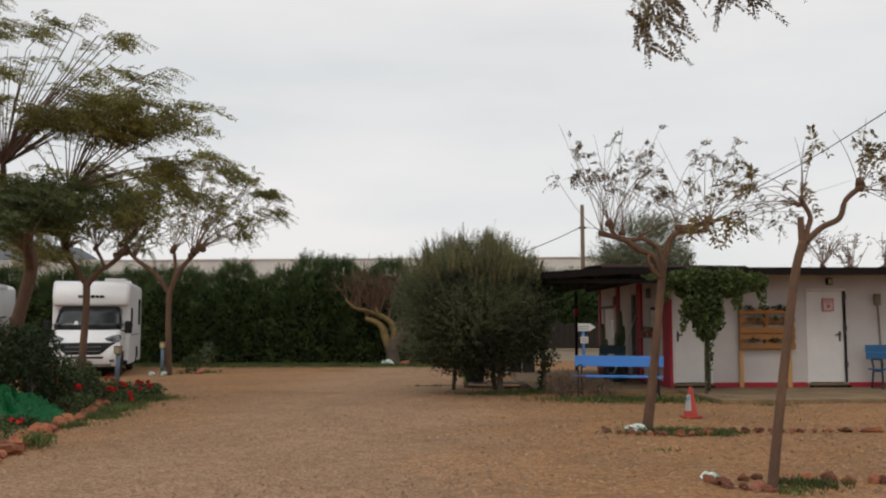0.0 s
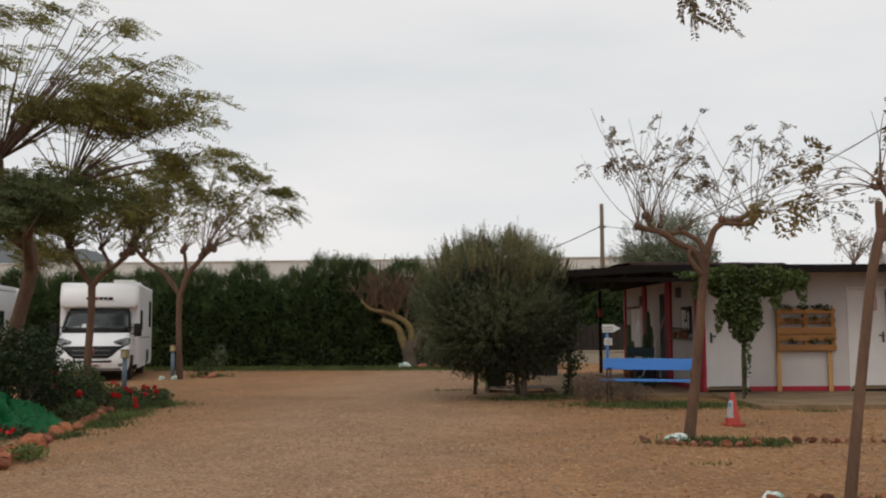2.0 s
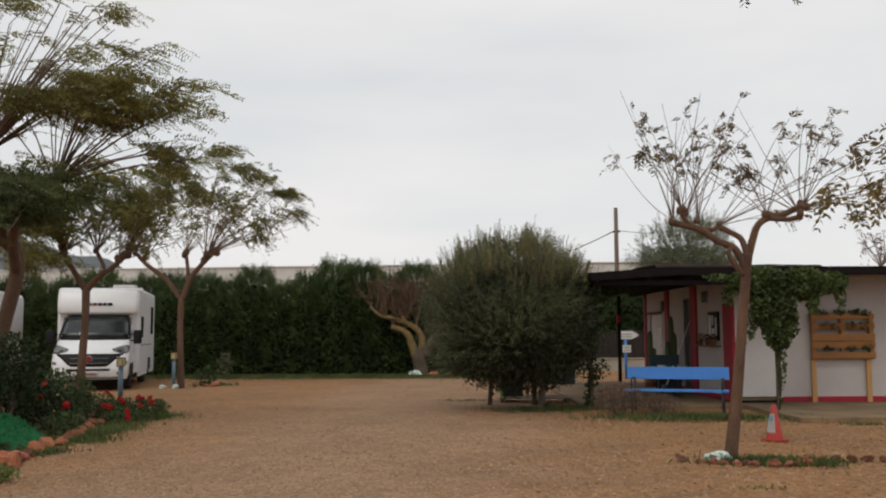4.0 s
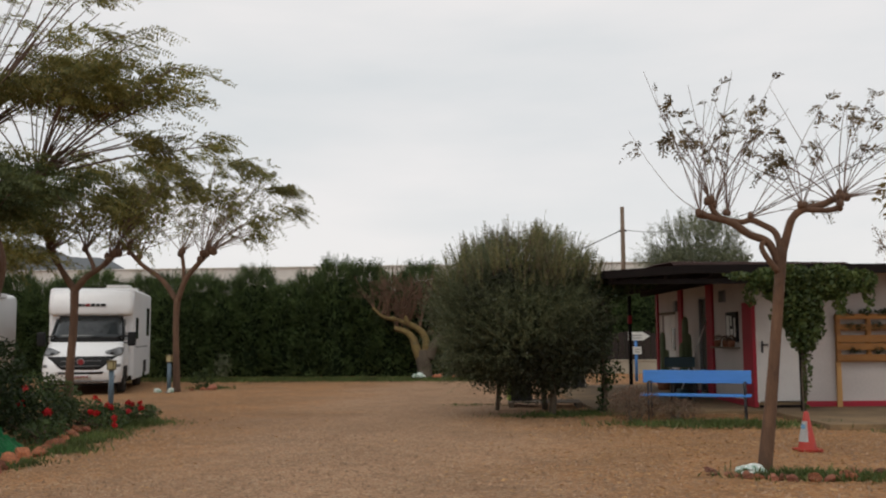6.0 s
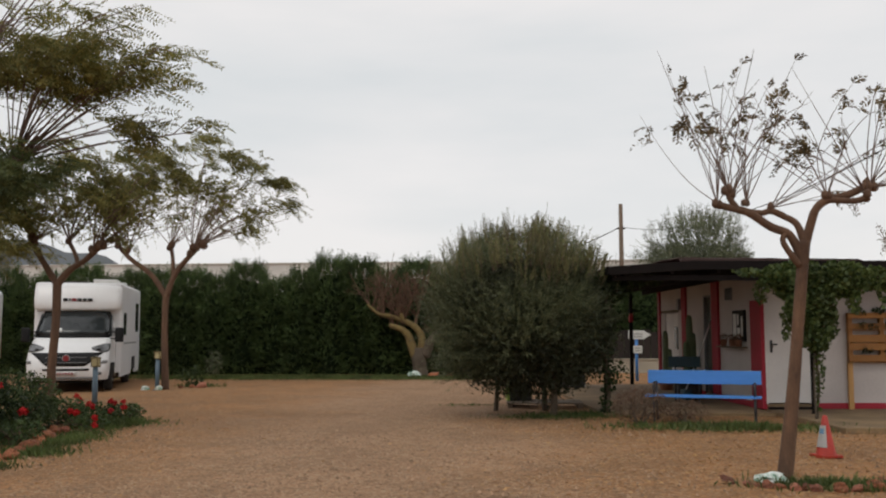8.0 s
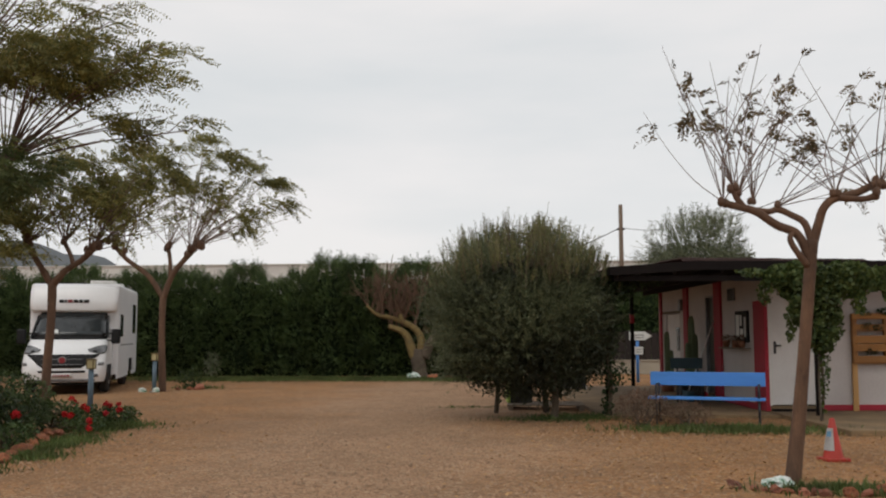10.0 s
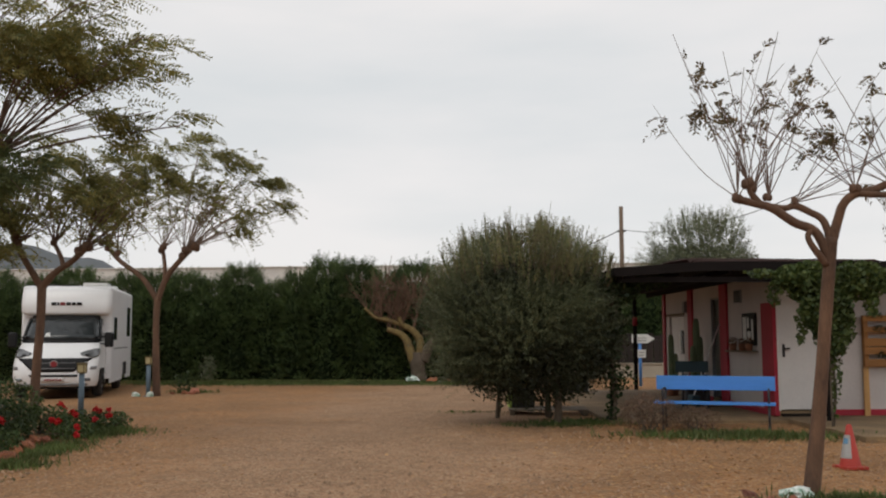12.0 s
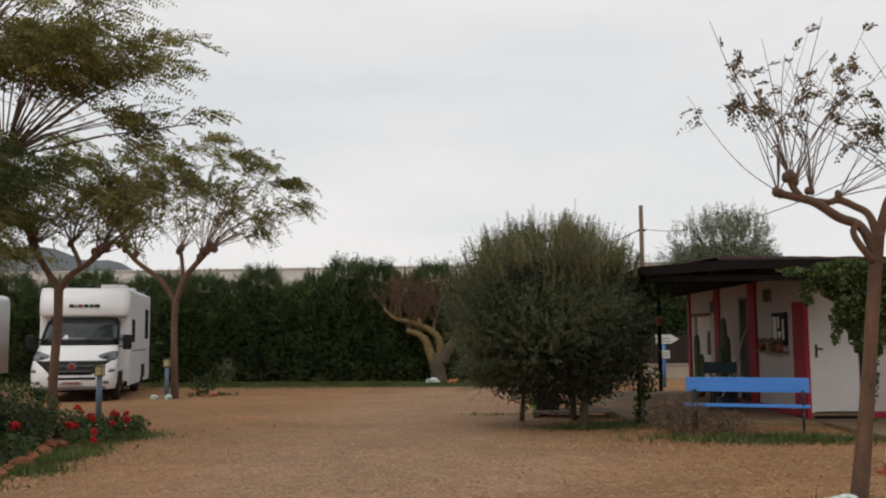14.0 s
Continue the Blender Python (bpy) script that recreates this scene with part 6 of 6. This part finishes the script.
def tarp():
    ob = thing("green_sheet", "crumpled dark green plastic sheet over plants by the rocks", "tarpaulin")
    n = 84
    verts, faces = [], []
    for j in range(n):
        for i in range(n):
            u, v = i / (n - 1) * 2 - 1, j / (n - 1) * 2 - 1
            r = math.sqrt(u * u + v * v)
            x, y = -7.62 + u * 1.0 - v * 0.1, 14.15 + v * 0.75
            h = max(0.0, 1 - r ** 2.2)
            fold = (1 - abs(noise.noise(Vector((u * 4.0 + v * 2.5, v * 3.2, 5)))) * 3.0) * 0.34 + (1 - abs(noise.noise(Vector((u * 9 + v * 4, v * 10, 2)))) * 3.0) * 0.14 + (1 - abs(noise.noise(Vector((u * 19, v * 22, 9)))) * 3.0) * 0.03
            z = 0.02 + h ** 0.55 * (0.33 - 0.15 * u) * (0.62 + fold * 1.9)
            verts.append((x + noise.noise(Vector((u * 3, v * 3, 1))) * 0.12, y + noise.noise(Vector((u * 3, v * 3, 7))) * 0.12, z if r < 1 else 0.008))
    for j in range(n - 1):
        for i in range(n - 1):
            u, v = (i + 0.5) / (n - 1) * 2 - 1, (j + 0.5) / (n - 1) * 2 - 1
            if u * u + v * v < 1.02:
                faces.append((j * n + i, j * n + i + 1, (j + 1) * n + i + 1, (j + 1) * n + i))
    put("sheet", mesh_of("sheet", verts, faces, M["tarp"]), ob)


tarp()


# ---- under the olive and beyond the porch ----
box_ob = thing("planter_box", "small lime green and black planter box with a plant", "planter", Matrix.Translation((-0.72, 22.5, 0.11)) @ Matrix.Rotation(0.12, 4, "Z"))
part("box_side", boxes((-0.24, -0.19, -0.22, 0.22, 0.0, 0.36), bevel=0.008), M["lime"], box_ob, "lime green side")
part("box_body", boxes((-0.188, 0.24, -0.22, 0.22, 0.0, 0.34), bevel=0.008), M["black_plastic"], box_ob)
rng_b = np.random.default_rng(9)
put("plant", quads_mesh("plant", loose_leaves(rng_b, blob(rng_b, 220, (-0.02, 0, 0.41), (0.15, 0.14, 0.09), 0)[0], 0.06, 0.5), M["leaf_autumn"]), box_ob)
pal = thing("wooden_pallet", "grey weathered wooden pallet lying on the ground", "pallet", Matrix.Translation((-0.2, 22.35, -0.005)) @ Matrix.Rotation(0.03, 4, "Z"))
for k in range(6):
    part("plank", boxes((-0.75, 0.72, -0.5 + k * 0.17, -0.38 + k * 0.17, 0.09, 0.112), bevel=0.004), M["old_wood"], pal)
for k in range(3):
    part("bearer", boxes((-0.73 + k * 0.67, -0.63 + k * 0.67, -0.5, 0.48, 0.0, 0.089)), M["old_wood"], pal)
for k, dx in enumerate((0.0, 0.385)):
    c = thing("waste_crate", "black plastic tub on the gravel behind the olive", "tub", Matrix.Translation((0.32 + dx, 28.2, 0.0)), group="black tubs")
    part("tub_body", boxes((-0.18, 0.18, -0.2, 0.2, 0.0, 0.46), bevel=0.02), M["black_plastic"], c)
    part("rim_strip", boxes((-0.195, 0.195, -0.215, 0.215, 0.462, 0.50), bevel=0.01), M["black_plastic"], c)
    part("edge_strip", boxes((0.182, 0.195, -0.2, -0.15, 0.02, 0.45)), M["white_plastic"], c, "white strip")


def sign_post():
    s = thing("sign_post", "white direction boards on a bright blue post", "sign", Matrix.Translation((2.66, 32.3, 0)))
    bm = bmesh.new()
    bmesh.ops.create_cone(bm, cap_ends=True, segments=12, radius1=0.045, radius2=0.045, depth=1.35, matrix=Matrix.Translation((0, 0, 0.65)))
    part("post", bm, M["bench_blue"], s, "bright blue post", True)
    for z0, z1, x0, x1 in ((1.24, 1.50, -0.24, 0.24), (0.82, 1.05, -0.10, 0.16)):
        bm = boxes((x0, x1, -0.075, -0.05, z0, z1), bevel=0.004)
        if x1 > 0.18:
            bmesh.ops.create_cone(bm, cap_ends=True, segments=3, radius1=0.15, radius2=0.15, depth=0.024, matrix=Matrix.Translation((x1 + 0.04, -0.0625, (z0 + z1) / 2)) @ Matrix.Rotation(math.pi / 2, 4, "X") @ Matrix.Rotation(-math.pi / 2, 4, "Z"))
        bd = part("board", bm, M["white_plastic"], s, "white board")
        for k in range(2):
            part("writing_bar", boxes((x0 + 0.05, x1 - 0.05, -0.079, -0.076, z0 + 0.06 + k * 0.08, z0 + 0.085 + k * 0.08)), M["van_grey"], bd, "grey bar")


sign_post()
low = thing("garden_wall", "low cream wall with a brown slatted fence on it", "wall", kind="structure")
part("wall_body", boxes((-2.0, 12.0, 38.0, 38.2, -0.1, 0.45)), M["cream_wall"], low)
part("coping", boxes((-2.02, 12.02, 37.96, 38.24, 0.452, 0.50), bevel=0.01), M["cream_wall"], low)
for k in range(44):
    x = 1.2 + k * 0.235
    part("fence_board", boxes((x, x + 0.22, 38.08, 38.11, 0.505, 1.50 + 0.05 * math.sin(k * 2.1)), bevel=0.004), M["fence_brown"], low)
for x in (2.0, 4.5, 7.0, 9.5):
    part("fence_post", boxes((x, x + 0.1, 38.115, 38.2, 0.505, 1.6)), M["fence_brown"], low)


# ---- pole and wires ----
def pole(x, y, h, label):
    p = thing("utility_pole", label, "utility pole", Matrix.Translation((x, y, -0.1)))
    bm = bmesh.new()
    bmesh.ops.create_cone(bm, cap_ends=True, segments=12, radius1=0.17, radius2=0.12, depth=h, matrix=Matrix.Translation((0, 0, h / 2)))
    part("shaft", bm, M["pole_wood"], p, "", True)
    part("crosspiece", boxes((-0.25, 0.25, -0.05, 0.05, h - 1.55, h - 1.45)), M["dark_steel"], p)


pole(4.93, 60.9, 9.35, "weathered wooden utility pole behind the building")
pole(14.0, 14.0, 11.1, "wooden utility pole beyond the yard")


def wire(a, b, dip, r, label):
    w = thing("overhead_wire", label, "wire")
    pts = []
    for k in range(25):
        f = k / 24
        p = Vector(a).lerp(Vector(b), f)
        p.z -= dip * 4 * f * (1 - f)
        pts.append(p)
    store = ([], [])
    tube(store, pts, [r] * 25, 5)
    put("cable", mesh_of("cable", *store, M["van_black"], True), w)


wire((4.93, 60.85, 7.85), (14.0, 14.05, 11.0), 2.8, 0.017, "thick black overhead cable sagging over the yard")
wire((4.93, 60.85, 7.85), (-2.2, 66.0, 5.6), 0.25, 0.03, "thin overhead cable to the greenhouse")


# ---- grass, litter, pebbles ----
def grass(name, label, areas, seed, material):
    rng = np.random.default_rng(seed)
    P, H = [], []
    for x, y, rx, ry, n, h in areas:
        q = rng.normal(size=(n, 2)) * 0.5
        P.append(np.stack([x + q[:, 0] * rx, y + q[:, 1] * ry, np.full(n, -0.02)], 1))
        H.append(h * rng.uniform(0.4, 1.2, n))
    P, H = np.concatenate(P), np.concatenate(H)
    d = unit(rng.normal(size=P.shape) * np.array([0.5, 0.5, 0.15]) + np.array([0, 0, 1.0]))
    s = unit(np.cross(d, rng.normal(size=P.shape)))
    tagged(put(name, quads_mesh(name, leaf_quads(P, d, s, H, np.full(len(P), 0.012) + H * 0.06), material)), label, "grass", kind="stuff")


grass("grass", "short green grass along the hedge and round the trees", [
    (-10.5, 33.4, 3.4, 1.3, 9000, 0.12), (-6.5, 33.5, 3.4, 1.3, 9000, 0.12), (-3.0, 33.6, 2.6, 1.2, 5000, 0.12),
    (2.5, 18.35, 1.5, 0.45, 2600, 0.13), (0.4, 20.3, 0.8, 0.4, 900, 0.12), (-0.2, 20.0, 0.9, 0.4, 500, 0.08),
    (2.3, 13.0, 0.6, 0.3, 900, 0.12), (2.8, 12.95, 0.4, 0.25, 520, 0.11), (-6.5, 14.7, 0.5, 0.4, 900, 0.10), (2.85, 8.98, 0.35, 0.22, 420, 0.10), (2.6, 8.6, 0.2, 0.15, 120, 0.08),
    (-6.75, 15.9, 0.42, 1.2, 1900, 0.11), (-7.1, 18.2, 0.5, 0.8, 1300, 0.12), (-6.3, 13.4, 0.35, 0.5, 420, 0.09), (-6.7, 18.5, 0.6, 0.5, 300, 0.07),
    (1.9, 11.3, 0.25, 0.12, 60, 0.05), (-9.5, 28.6, 0.6, 0.4, 500, 0.12), (4.9, 17.5, 0.4, 0.15, 160, 0.07), (-1.6, 22.4, 0.7, 0.25, 180, 0.08)], 201, M["grass"])


def litter():
    rng = np.random.default_rng(77)
    n = 17000
    x = np.concatenate([rng.uniform(-7, 8, 9000), rng.normal(2.5, 2.2, 8000)])
    y = np.concatenate([rng.uniform(7, 22, 9000), rng.normal(14.5, 3.8, 8000)])
    keep = (np.abs(x + 2.6) > rng.uniform(0.0, 3.4, n)) & (x > -6.0) & (y < 21) & (y > 6)
    p = np.stack([x, y, np.full(n, 0.022)], 1)[keep]
    tagged(put("leaf_litter", quads_mesh("leaf_litter", loose_leaves(rng, p, 0.05, 0.35, 0.93), M["litter"])), "fallen ochre leaves scattered on the gravel", "leaf litter", kind="stuff")
    verts, faces = [], []
    m = 5200
    px, py = rng.uniform(-7, 8, m), rng.uniform(6.5, 19, m) ** 1.0
    for k in range(m):
        s = rng.uniform(0.008, 0.026)
        b = len(verts)
        a = rng.uniform(0, 6.28)
        for i in range(5):
            w = a + i * 1.2566
            verts.append((px[k] + s * math.cos(w) * rng.uniform(0.8, 1.2), py[k] + s * math.sin(w) * rng.uniform(0.8, 1.2), -0.012))
        verts.append((px[k], py[k], 0.008 + s * 0.3))
        faces += [(b + i, b + (i + 1) % 5, b + 5) for i in range(5)]
    tagged(put("pebbles", mesh_of("pebbles", verts, faces, M["pebble"])), "small loose brown stones on the gravel", "pebbles", kind="stuff")


litter()
